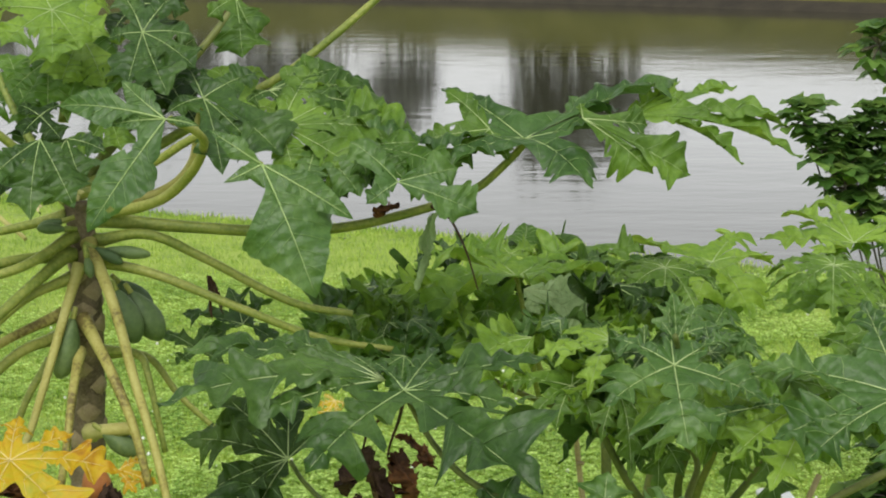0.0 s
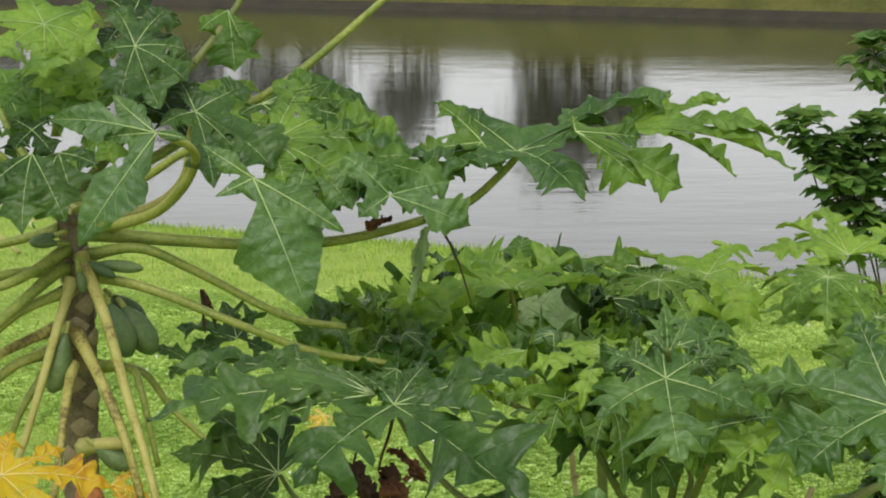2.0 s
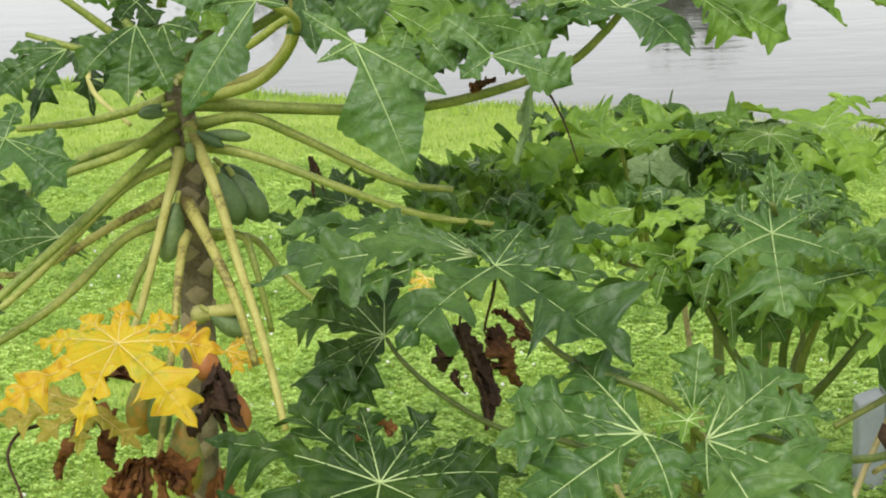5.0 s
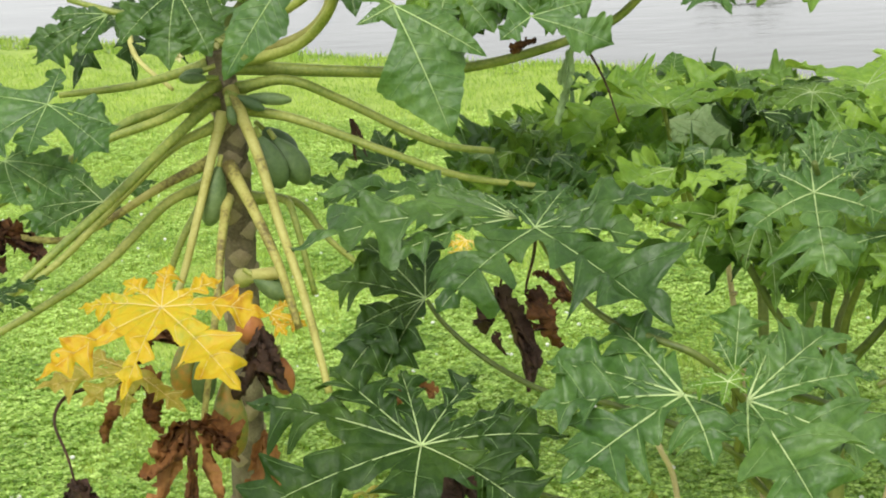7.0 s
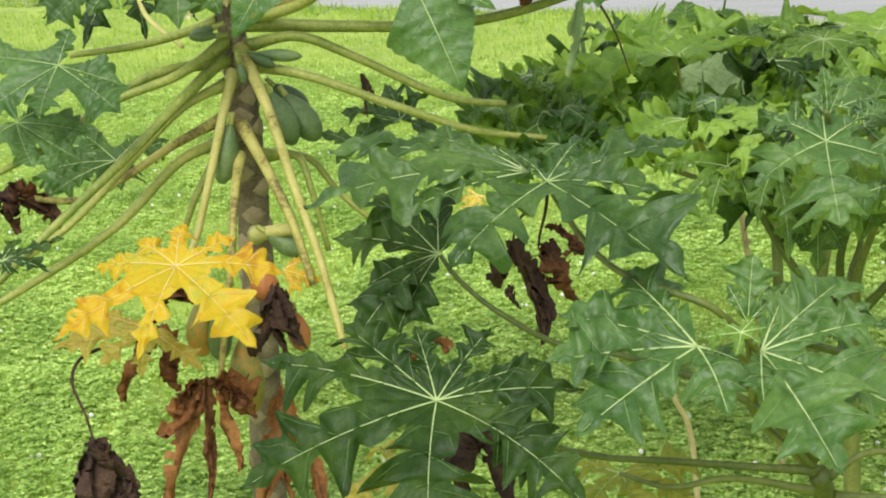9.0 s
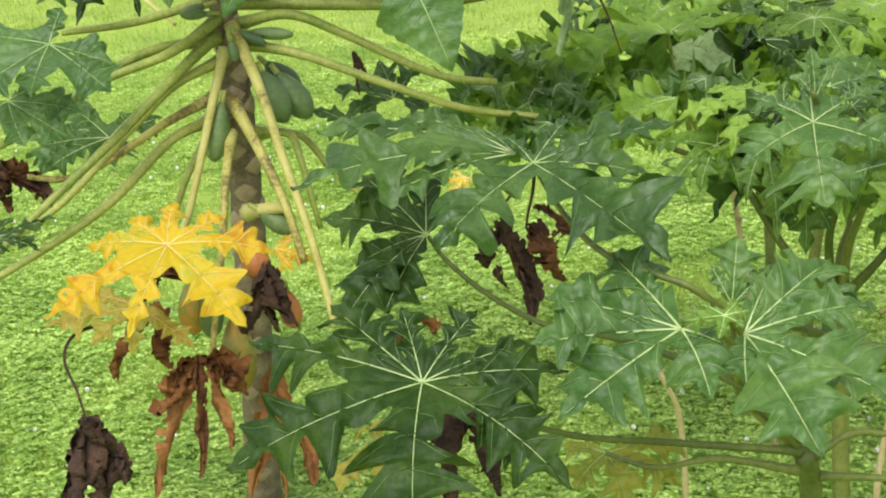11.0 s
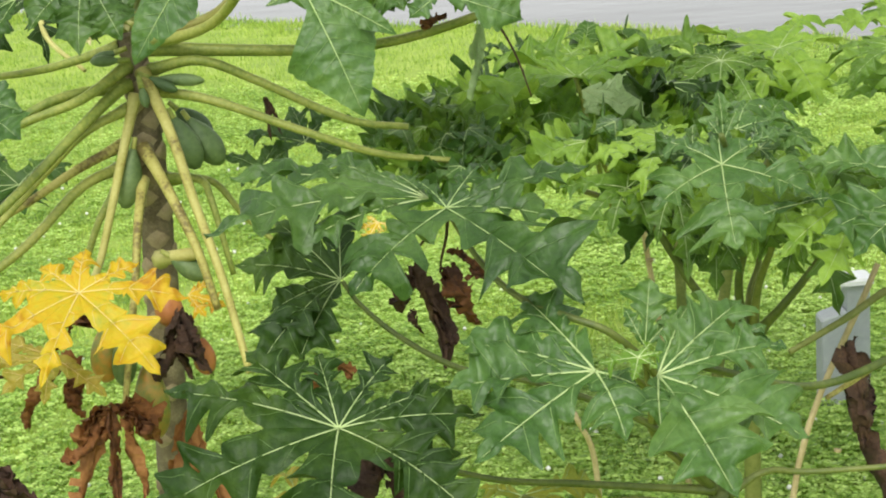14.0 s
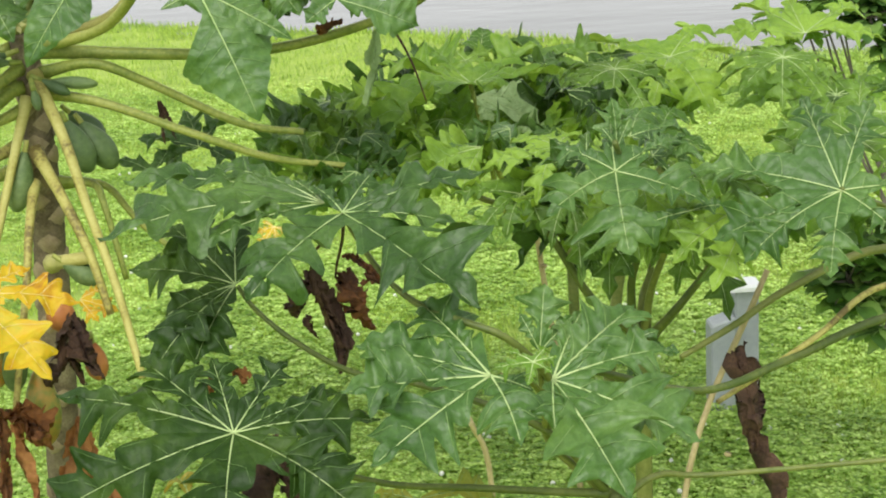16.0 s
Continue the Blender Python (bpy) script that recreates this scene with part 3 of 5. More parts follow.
# stalks that spread from the crown to the side
petiole(papaya, (-0.768, 4.945, 1.639), (-0.522, 4.950, 1.614), (-0.257, 4.920, 1.602), (-0.070, 4.900, 1.617), (0.115, 4.860, 1.664), (0.268, 4.840, 1.721), (0.359, 4.820, 1.799), (0.409, 4.800, 1.857), r=0.014)
petiole(papaya, (-0.764, 4.929, 1.579), (-0.615, 4.894, 1.603), (-0.465, 4.884, 1.539), (-0.225, 4.861, 1.416), (-0.057, 4.861, 1.381), r=0.013, mat=STALK)
petiole(papaya, (-0.767, 4.914, 1.528), (-0.592, 4.863, 1.497), (-0.377, 4.801, 1.420), (-0.152, 4.788, 1.333), (0.052, 4.789, 1.295), r=0.012)
petiole(papaya, (-0.810, 4.895, 1.546), (-0.982, 4.801, 1.546), (-1.104, 4.727, 1.500), (-1.257, 4.637, 1.408), (-1.427, 4.503, 1.346), r=0.013)
petiole(papaya, (-0.814, 4.911, 1.599), (-0.927, 4.752, 1.544), (-1.101, 4.674, 1.496), (-1.254, 4.535, 1.414), r=0.013)
petiole(papaya, (-0.837, 4.946, 1.649), (-1.054, 4.969, 1.597), (-1.273, 5.001, 1.575), r=0.012)
petiole(papaya, (-0.825, 4.897, 1.555), (-0.931, 4.729, 1.472), (-1.054, 4.585, 1.368), (-1.231, 4.429, 1.232), (-1.401, 4.324, 1.094), r=0.013)
petiole(papaya, (-0.822, 4.877, 1.487), (-0.926, 4.776, 1.453), (-1.029, 4.693, 1.370), (-1.213, 4.528, 1.210), (-1.384, 4.437, 1.117), r=0.012)
petiole(papaya, (-0.850, 4.886, 1.386), (-0.974, 4.792, 1.342), (-1.107, 4.712, 1.277), (-1.220, 4.642, 1.245), (-1.378, 4.592, 1.285), r=0.012, mat=PALE)
petiole(papaya, (-0.866, 4.886, 1.320), (-0.961, 4.779, 1.297), (-1.103, 4.630, 1.180), (-1.263, 4.541, 1.092), (-1.481, 4.446, 0.996), r=0.013)
petiole(papaya, (-0.886, 4.887, 1.256), (-0.941, 4.847, 1.172), (-0.998, 4.799, 1.025), (-1.021, 4.766, 0.921), r=0.010)
petiole(papaya, (-0.797, 4.879, 1.525), (-0.834, 4.818, 1.398), (-0.877, 4.747, 1.243), (-0.916, 4.672, 1.107), (-0.907, 4.402, 1.112), r=0.012, mat=PALE, label="pale yellowing stalk")
petiole(papaya, (-0.775, 4.898, 1.582), (-0.691, 4.734, 1.438), (-0.635, 4.635, 1.272), (-0.568, 4.529, 1.080), (-0.510, 4.414, 0.862), r=0.0135, mat=PALE, label="pale bare stalk without a leaf")
petiole(papaya, (-0.787, 4.847, 1.380), (-0.702, 4.685, 1.279), (-0.636, 4.598, 1.150), (-0.591, 4.535, 1.001), r=0.014, mat=PALE, label="pale spotted bare stalk")
petiole(papaya, (-0.799, 4.841, 1.294), (-0.805, 4.708, 1.201), (-0.814, 4.615, 1.070), (-0.840, 4.501, 0.871), (-0.854, 4.447, 0.764), r=0.011, mat=PALE, label="pale hanging stalk")
petiole(papaya, (-0.751, 4.941, 1.269), (-0.650, 4.894, 1.267), (-0.616, 4.830, 1.220), (-0.570, 4.772, 1.021), r=0.011)
petiole(papaya, (-0.760, 4.986, 1.247), (-0.638, 5.039, 1.225), (-0.547, 5.012, 1.116), (-0.417, 4.984, 0.997), r=0.010)
petiole(papaya, (-0.779, 4.854, 1.057), (-0.716, 4.763, 1.089), (-0.649, 4.739, 1.101), r=0.017, tip=0.9, mat=PALE, label="pale cut stump of a stalk")
petiole(papaya, (-1.203, 5.666, 1.691), (-1.161, 5.537, 1.592), (-1.015, 5.317, 1.522), r=0.009, mat=PALE)
petiole(papaya, (-0.803, 4.948, 1.653), (-0.957, 5.067, 1.738), (-1.264, 5.179, 1.820), r=0.011)
# stalks that rise from the crown
petiole(papaya, (-0.832, 4.996, 1.690), (-0.924, 4.968, 1.789), (-1.007, 4.937, 1.871), (-1.118, 4.910, 1.966), r=0.013)
petiole(papaya, (-0.855, 5.001, 1.713), (-0.964, 5.134, 1.848), (-1.035, 5.209, 1.961), (-1.091, 5.284, 2.077), r=0.012)
petiole(papaya, (-0.815, 4.988, 1.680), (-0.931, 5.003, 1.728), (-1.023, 5.016, 1.776), (-1.147, 5.028, 1.809), r=0.012)
petiole(papaya, (-0.846, 4.970, 1.692), (-0.714, 4.920, 1.733), (-0.581, 4.850, 1.808), (-0.450, 4.750, 1.887), (-0.338, 4.600, 1.859), (-0.286, 4.460, 1.847), r=0.0125)
petiole(papaya, (-0.800, 4.960, 1.650), (-0.684, 4.900, 1.667), (-0.567, 4.820, 1.709), (-0.483, 4.720, 1.787), (-0.437, 4.620, 1.869), (-0.444, 4.550, 1.916), (-0.506, 4.460, 1.962), r=0.0145, tip=0.55)
petiole(papaya, (-0.763, 4.980, 1.677), (-0.643, 4.950, 1.691), (-0.543, 4.900, 1.738), (-0.484, 4.860, 1.809), (-0.468, 4.840, 1.903), (-0.452, 4.850, 1.972), r=0.012, mat=PALE)
petiole(papaya, (-0.827, 5.018, 1.703), (-0.650, 5.176, 1.906), (-0.491, 5.246, 2.069), (-0.362, 5.318, 2.235), (-0.295, 5.337, 2.364), r=0.012, mat=STEM)
petiole(papaya, (-0.811, 5.017, 1.703), (-0.445, 5.213, 1.901), (-0.217, 5.272, 2.025), (0.022, 5.292, 2.219), (0.180, 5.308, 2.364), r=0.013, mat=STALK)
petiole(papaya, (-0.880, 5.233, 1.874), (-0.872, 5.266, 2.049), (-0.864, 5.284, 2.145), r=0.009)

leaf(papaya, (-0.820, 5.250, 2.115), (-0.860, 5.057, 1.987), (-0.736, 5.055, 1.986), (-0.691, 5.247, 2.113), (-0.824, 5.433, 2.236), (-0.974, 5.320, 2.162), face=(0, -0.55, 0.83), width=1.9, sinus=0.5, cut=0.3, mat=MID)
leaf(papaya, (-0.572, 5.150, 2.038), (-0.498, 4.981, 1.926), (-0.621, 4.984, 1.928), (-0.715, 5.153, 2.040), (-0.499, 5.258, 2.110), (-0.601, 5.328, 2.156), face=(0, -0.55, 0.83), width=1.9, sinus=0.5, cut=0.3)
leaf(papaya, (-0.729, 5.100, 1.918), (-0.789, 4.940, 1.812), (-0.684, 4.957, 1.823), (-0.603, 5.097, 1.916), (-0.760, 5.250, 2.017), (-0.871, 5.103, 1.920), face=(0, -0.55, 0.83), width=1.9, sinus=0.5, cut=0.3, mat=MID)
leaf(papaya, (-1.013, 5.300, 1.968), (-1.094, 5.195, 1.898), (-0.957, 5.129, 1.855), (-0.899, 5.298, 1.966), (-1.065, 5.435, 2.057), (-1.150, 5.347, 1.999), face=(0, -0.55, 0.83), width=1.9, sinus=0.5, cut=0.3, mat=YOUNG_AND_BACKLIT)
leaf(papaya, (-0.378, 5.050, 1.933), (-0.482, 4.951, 1.867), (-0.342, 4.928, 1.852), (-0.236, 5.026, 1.917), (-0.320, 5.197, 2.031), (-0.433, 5.200, 2.032), face=(0, -0.55, 0.83), width=1.9, sinus=0.5, cut=0.3, mat=MID)
leaf(papaya, (-0.095, 4.950, 1.923), (-0.187, 4.853, 1.858), (-0.035, 4.849, 1.856), (0.059, 4.926, 1.907), (-0.015, 5.073, 2.004), (-0.157, 5.054, 1.992), face=(0, -0.55, 0.83), width=1.9, sinus=0.5, cut=0.3, mat=DEEP)
leaf(papaya, (-0.955, 5.100, 1.794), (-1.019, 5.002, 1.730), (-0.892, 4.980, 1.715), (-0.845, 5.098, 1.793), (-1.002, 5.204, 1.863), face=(0, -0.55, 0.83), width=1.9, sinus=0.5, cut=0.3)
leaf(papaya, (-0.159, 4.850, 1.751), (-0.251, 4.891, 1.778), (-0.068, 4.791, 1.712), (0.055, 4.845, 1.748), (-0.159, 4.967, 1.829), face=(0, -0.55, 0.83), width=1.9, sinus=0.5, cut=0.3)
leaf(papaya, (-0.661, 5.300, 2.207), (-0.729, 5.167, 2.119), (-0.568, 5.142, 2.102), (-0.514, 5.274, 2.190), (-0.624, 5.440, 2.300), (-0.768, 5.395, 2.270), face=(0, -0.55, 0.83), width=1.9, sinus=0.5, cut=0.3)

# fruit on the trunk, buds and a blossom at the crown
leaf(papaya, (-0.872, 5.050, 2.202), (-0.846, 4.849, 2.069), (-0.989, 4.913, 2.111), (-1.042, 5.058, 2.207), (-0.943, 5.178, 2.287), (-0.740, 5.118, 2.247), (-0.719, 4.962, 2.144), (-0.778, 4.900, 2.103), face=(0, -0.55, 0.83), width=1.9, sinus=0.5, cut=0.4, mat=MID)
# backlight through these lobes is painted: the brighter yellow-green stands in for it
leaf(papaya, (-0.908, 5.200, 2.055), (-1.003, 5.070, 1.970), (-0.886, 5.006, 1.927), (-0.719, 5.035, 1.946), (-0.681, 5.156, 2.027), (-0.988, 5.184, 2.045), face=(0, -0.55, 0.83), width=2.1, sinus=0.5, cut=0.3, mat=YOUNG_AND_BACKLIT)
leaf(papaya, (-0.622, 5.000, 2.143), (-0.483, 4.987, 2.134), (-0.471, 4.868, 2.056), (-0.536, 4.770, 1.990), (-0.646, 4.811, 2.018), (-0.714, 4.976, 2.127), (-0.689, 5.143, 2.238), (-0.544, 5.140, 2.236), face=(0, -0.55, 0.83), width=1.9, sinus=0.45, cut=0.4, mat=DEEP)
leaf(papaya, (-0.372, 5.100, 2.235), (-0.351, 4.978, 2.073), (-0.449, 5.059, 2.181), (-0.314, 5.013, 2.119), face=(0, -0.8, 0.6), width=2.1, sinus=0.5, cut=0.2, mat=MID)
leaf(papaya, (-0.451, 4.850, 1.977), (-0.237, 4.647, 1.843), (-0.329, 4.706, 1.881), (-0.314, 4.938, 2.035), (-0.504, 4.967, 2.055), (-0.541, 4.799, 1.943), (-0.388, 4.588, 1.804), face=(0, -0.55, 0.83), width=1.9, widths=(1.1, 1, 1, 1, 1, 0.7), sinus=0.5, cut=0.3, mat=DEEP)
leaf(papaya, (-0.510, 4.950, 1.945), (-0.566, 5.054, 2.014), (-0.638, 5.014, 1.988), (-0.438, 5.052, 2.013), (-0.454, 4.840, 1.872), face=(0, -0.55, 0.83), width=2.1, sinus=0.5, cut=0.3)
leaf(papaya, (-0.243, 4.780, 1.905), (0.042, 4.819, 1.931), (0.111, 4.751, 1.886), (-0.032, 4.909, 1.991), (-0.154, 4.990, 2.044), (-0.037, 4.615, 1.796), (-0.211, 4.634, 1.809), (-0.360, 4.725, 1.869), face=(0, -0.55, 0.83), width=1.9, sinus=0.42, cut=0.35, mat=MID)
leaf(papaya, (-0.153, 4.700, 1.854), (0.126, 4.738, 1.879), (0.053, 4.626, 1.805), (-0.038, 4.545, 1.751), (-0.181, 4.559, 1.760), (-0.121, 4.809, 1.926), face=(0, -0.55, 0.83), width=1.95, sinus=0.45, cut=0.35, mat=WAXY)
leaf(papaya, (-0.277, 4.920, 1.990), (-0.074, 5.003, 2.045), (-0.007, 4.924, 1.993), (0.045, 4.821, 1.925), (-0.215, 4.854, 1.947), (-0.336, 4.877, 1.962), face=(0, -0.55, 0.83), width=2.1, sinus=0.45, cut=0.35, mat=MID)
leaf(papaya, (-0.035, 4.660, 1.864), (0.119, 4.675, 1.874), (0.197, 4.581, 1.811), (0.080, 4.544, 1.787), (-0.023, 4.564, 1.800), face=(0, -0.55, 0.83), width=2.1, sinus=0.45, cut=0.4, mat=YOUNG_AND_BACKLIT)
leaf(papaya, (-0.891, 4.900, 1.926), (-0.931, 4.830, 1.880), (-0.825, 4.816, 1.871), (-0.950, 4.941, 1.953), (-0.840, 4.939, 1.952), face=(0, -0.55, 0.83), width=2.1, sinus=0.45, cut=0.3)
leaf(papaya, (-0.816, 4.850, 1.870), (-0.855, 4.672, 1.752), (-0.755, 4.688, 1.762), (-0.709, 4.805, 1.840), (-0.903, 4.791, 1.830), face=(0, -0.55, 0.83), width=1.9, sinus=0.45, cut=0.35, mat=DEEP)
fruit(papaya, (-0.699, 4.858, 1.456), 0.155, 0.041, lean=(0.35, 0, -1))
fruit(papaya, (-0.665, 4.908, 1.439), 0.155, 0.041, lean=(0.6, 0, -1))
fruit(papaya, (-0.707, 4.993, 1.452), 0.13, 0.038, lean=(0.7, 0.2, -0.8))
fruit(papaya, (-0.814, 4.839, 1.385), 0.17, 0.037, lean=(-0.25, -0.1, -1))
fruit(papaya, (-0.738, 4.769, 1.088), 0.12, 0.03, lean=(0.8, -0.2, -0.5))
fruit(papaya, (-0.891, 4.567, 0.979), 0.17, 0.045, RIPE, (-0.15, 0, -1), "ripening fruit turning from green to orange")
fruit(papaya, (-0.846, 4.531, 0.958), 0.15, 0.034, lean=(-0.1, 0, -1))
fruit(papaya, (-0.805, 4.583, 0.848), 0.22, 0.05, RIPE, (0, 0, -1), "large green fruit with a yellow blush")
fruit(papaya, (-0.760, 4.693, 1.019), 0.11, 0.04, ORANGE, (0.25, -0.1, -1), "overripe orange fruit")
fruit(papaya, (-0.666, 4.656, 0.887), 0.11, 0.032, ORANGE, (0.1, 0, -1), "overripe reddish fruit")
fruit(papaya, (-0.734, 4.875, 1.565), 0.13, 0.018, lean=(1, 0, -0.12), name="fruitlet")
fruit(papaya, (-0.756, 4.865, 1.572), 0.09, 0.016, lean=(0.8, -0.2, -0.4), name="fruitlet")
fruit(papaya, (-0.837, 4.892, 1.643), 0.075, 0.017, lean=(-1, -0.2, -0.3), name="fruitlet")
fruit(papaya, (-0.828, 4.866, 1.624), 0.08, 0.016, lean=(-0.8, -0.4, 0.1), name="fruitlet")
fruit(papaya, (-0.769, 4.818, 1.558), 0.06, 0.014, lean=(0.2, -0.3, -1), name="fruitlet")


def blossom(plant, at, size):
    root = part("blossom", tube([np.array(at), np.array(at) + (0, -0.01, 0.012)], size * 0.25, size * 0.3, sides=7, steps=2), STALK, plant)
    for k in range(5):
        a = 2 * math.pi * k / 5
        o = np.array((math.cos(a), -0.45, math.sin(a)))
        s = unit(np.cross(o, (0, 1, 0))) * size * 0.3
        p = np.array(at) + (0, -0.01, 0.01)
        v = [p, p + o * size * 0.5 + s, p + o * size * 0.6 + (0, -0.004, 0), p + o * size * 0.5 - s, p + o * size * 1.05]
        part("petal", (v, [(0, 1, 2), (0, 2, 3), (1, 4, 2), (2, 4, 3)]), BLOSSOM, root)


blossom(papaya, (-0.802, 4.896, 1.713), 0.026)
blossom(papaya, (-0.911, 4.916, 1.672), 0.018)

# leaves of the fruiting papaya
leaf(papaya, (-0.516, 4.450, 1.963), (-0.707, 4.387, 1.693), (-0.783, 4.520, 1.990), (-0.432, 4.425, 1.948), (-0.626, 4.510, 2.054), (-0.661, 4.475, 1.946), face=(-0.2, -0.91, 0.35), width=1.3, widths=(1.2, 0.9, 0.8, 1.0, 0.8), cut=0.02, sinus=0.34, hang=1.05, curl=0.03, ruffle=0.005, fold=0.2, rib_size=1.4, mat=WAXY)
leaf(papaya, (-0.283, 4.450, 1.849), (-0.152, 4.350, 1.530), (-0.376, 4.433, 1.807), (-0.058, 4.428, 1.713), (-0.410, 4.469, 1.933), face=(0.1, -0.93, 0.36), width=1.3, widths=(1.55, 0.9, 0.95, 1.0), cut=0.02, sinus=0.3, hang=1.05, curl=0.03, ruffle=0.005, fold=0.2, rib_size=1.7, mat=WAXY)
leaf(papaya, (0.055, 4.500, 1.796), (0.256, 4.478, 1.718), (-0.025, 4.461, 1.746), (0.209, 4.535, 1.825), (-0.064, 4.543, 1.893), face=(0.1, -0.86, 0.5), width=1.7, cut=0.2, sinus=0.5, hang=1.1, mat=WAXY)
leaf(papaya, (0.406, 4.800, 1.866), (0.560, 4.580, 1.761), (0.636, 4.780, 1.895), (0.856, 5.000, 2.000), (0.691, 5.000, 1.921), (0.188, 4.600, 1.816), (0.107, 4.750, 1.865), (0.195, 5.000, 1.980), face=(0, -0.12, 0.99), width=1.35, widths=(1.6, 1.2, 1.1, 1, 1, 1.3, 0.9), sinus=0.36, cut=0.5, hang=1.2, mat=WAXY)
# lobe of the leaf above in a lighter green, backlight put into its colour
leaf(papaya, (0.550, 4.700, 1.931), (0.825, 4.647, 1.785), (0.727, 4.639, 1.791), (0.545, 4.723, 1.971), (0.723, 4.709, 1.912), face=(0.1, -0.86, 0.5), width=1.7, sinus=0.5, cut=0.4, mat=MID, label="yellow-green leaf lobe against the light")
leaf(papaya, (0.686, 4.860, 1.912), (1.137, 4.880, 1.885), (0.991, 4.760, 1.796), (1.156, 4.780, 1.810), (1.028, 5.020, 1.980), (0.864, 5.000, 2.000), face=(0, -0.25, 0.97), width=0.95, sinus=0.4, cut=0.6, mat=MID)
leaf(papaya, (0.311, 4.780, 1.896), (0.201, 4.706, 1.797), (0.358, 4.722, 1.819), (0.196, 4.853, 1.994), (0.114, 4.758, 1.867), face=(0, -0.8, 0.6), width=1.5, sinus=0.45, cut=0.5, mat=MID)
petiole(papaya, (0.161, 4.840, 1.681), (0.204, 4.800, 1.656), (0.248, 4.780, 1.569), (0.281, 4.780, 1.460), r=0.0042, tip=0.4, mat=DARK, label="thin dead dark stalk hanging down")
withered(papaya, (0.052, 4.780, 1.696), (0.003, 4.770, 1.665), 0.06, 1, DEAD, "small dead tan leaf scrap on a stalk", seed=55)
leaf(papaya, (-1.192, 4.550, 1.629), (-1.015, 4.417, 1.521), (-1.013, 4.477, 1.581), (-1.166, 4.627, 1.709), (-1.403, 4.605, 1.653), (-1.384, 4.478, 1.530), (-1.231, 4.447, 1.520), face=(-0.1, -0.7, 0.7), width=1.8, cut=0.25, sinus=0.5, mat=WAXY)
leaf(papaya, (-1.336, 4.600, 1.477), (-1.137, 4.566, 1.443), (-1.168, 4.513, 1.390), (-1.278, 4.500, 1.377), (-1.447, 4.538, 1.415), (-1.249, 4.627, 1.504), face=(0, -0.71, 0.71), width=1.8, cut=0.4, sinus=0.45, mat=WAXY)
leaf(papaya, (-1.255, 5.300, 1.191), (-1.446, 5.225, 1.116), (-1.462, 5.288, 1.180), (-1.358, 5.369, 1.261), (-1.182, 5.361, 1.252), (-1.094, 5.342, 1.234), face=(0, -0.71, 0.71), width=1.8, cut=0.5, sinus=0.4, mat=MID)
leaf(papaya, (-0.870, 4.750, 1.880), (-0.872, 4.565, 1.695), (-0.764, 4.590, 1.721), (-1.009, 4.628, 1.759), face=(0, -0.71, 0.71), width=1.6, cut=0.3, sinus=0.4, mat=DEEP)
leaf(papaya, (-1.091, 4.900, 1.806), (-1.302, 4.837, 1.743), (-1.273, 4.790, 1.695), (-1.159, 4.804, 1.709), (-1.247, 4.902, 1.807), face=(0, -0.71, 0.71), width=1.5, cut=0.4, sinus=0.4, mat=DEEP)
leaf(papaya, (-1.360, 5.501, 1.172), (-1.540, 5.386, 1.173), (-1.471, 5.263, 1.097), (-1.244, 5.278, 1.101), (-1.486, 5.672, 1.244), width=2.2, cut=0.5, mat=WAXY)
leaf(papaya, (-1.242, 5.767, 1.687), (-1.502, 5.624, 1.587))
leaf(papaya, (-1.323, 4.256, 1.201), (-1.165, 4.279, 1.242), even=0.6, width=1.3)
leaf(papaya, (-0.910, 4.352, 1.131), (-0.680, 4.067, 0.998), (-0.630, 4.305, 1.109), (-0.766, 4.439, 1.171), (-0.910, 4.503, 1.201), (-1.019, 4.453, 1.178), (-1.123, 4.360, 1.134), (-1.186, 4.129, 1.026), (-0.967, 4.048, 0.989), face=(0, -0.42, 0.91), mat=YELLOW, rib=YRIB, label="dying leaf, bright yellow with greenish tips", width=1.3, cut=0.7, fold=0.15, widths=(1.1, 1.1, 1.1, 1.1, 1.1, 1.2, 0.8, 0.55), sinus=0.36, ragged=0.12, hang=1.3)
leaf(papaya, (-1.024, 4.450, 0.934), (-1.276, 4.405, 0.908), (-1.144, 4.347, 0.874), (-1.028, 4.307, 0.852), (-0.867, 4.319, 0.859), (-1.167, 4.502, 0.964), face=(0, -0.5, 0.87), mat=FADING, rib=YRIB, label="limp leaf, yellow-green and tattered", width=1.3, ragged=0.2, sinus=0.3)
leaf(papaya, (-0.676, 4.600, 1.027), (-0.572, 4.561, 0.999), (-0.605, 4.626, 1.047), (-0.624, 4.538, 0.981), face=(0, -0.6, 0.8), mat=YELLOW, rib=YRIB, label="small yellow dying leaf tip", width=1.5, ragged=0.2)

# dead leaves hanging from the fruiting papaya
withered(papaya, (0.161, 4.800, 1.668), (0.126, 4.780, 1.464), 0.055, 1, SILVER, "limp pale grey-green leaf hanging from a stalk", seed=61)
withered(papaya, (-0.459, 5.020, 1.460), (-0.435, 5.000, 1.339), 0.022, 2, DARK, "dead dark sprig on a stalk", seed=62)
leaf(papaya, (-0.381, 5.300, 1.258), (-0.562, 5.342, 1.282), (-0.481, 5.234, 1.220), (-0.270, 5.223, 1.214), (-0.305, 5.396, 1.313), (-0.427, 5.443, 1.340), face=(0, -0.5, 0.87), width=1.5, curl=0.12, fold=0.5, sinus=0.3, cut=0.5, mat=DEEP)
leaf(papaya, (-0.513, 5.200, 1.208), (-0.617, 5.261, 1.243), (-0.569, 5.141, 1.174), (-0.428, 5.142, 1.174), (-0.465, 5.293, 1.261), face=(0, -0.5, 0.87), width=1.5, curl=0.12, fold=0.5, sinus=0.3, cut=0.5, mat=DEEP)
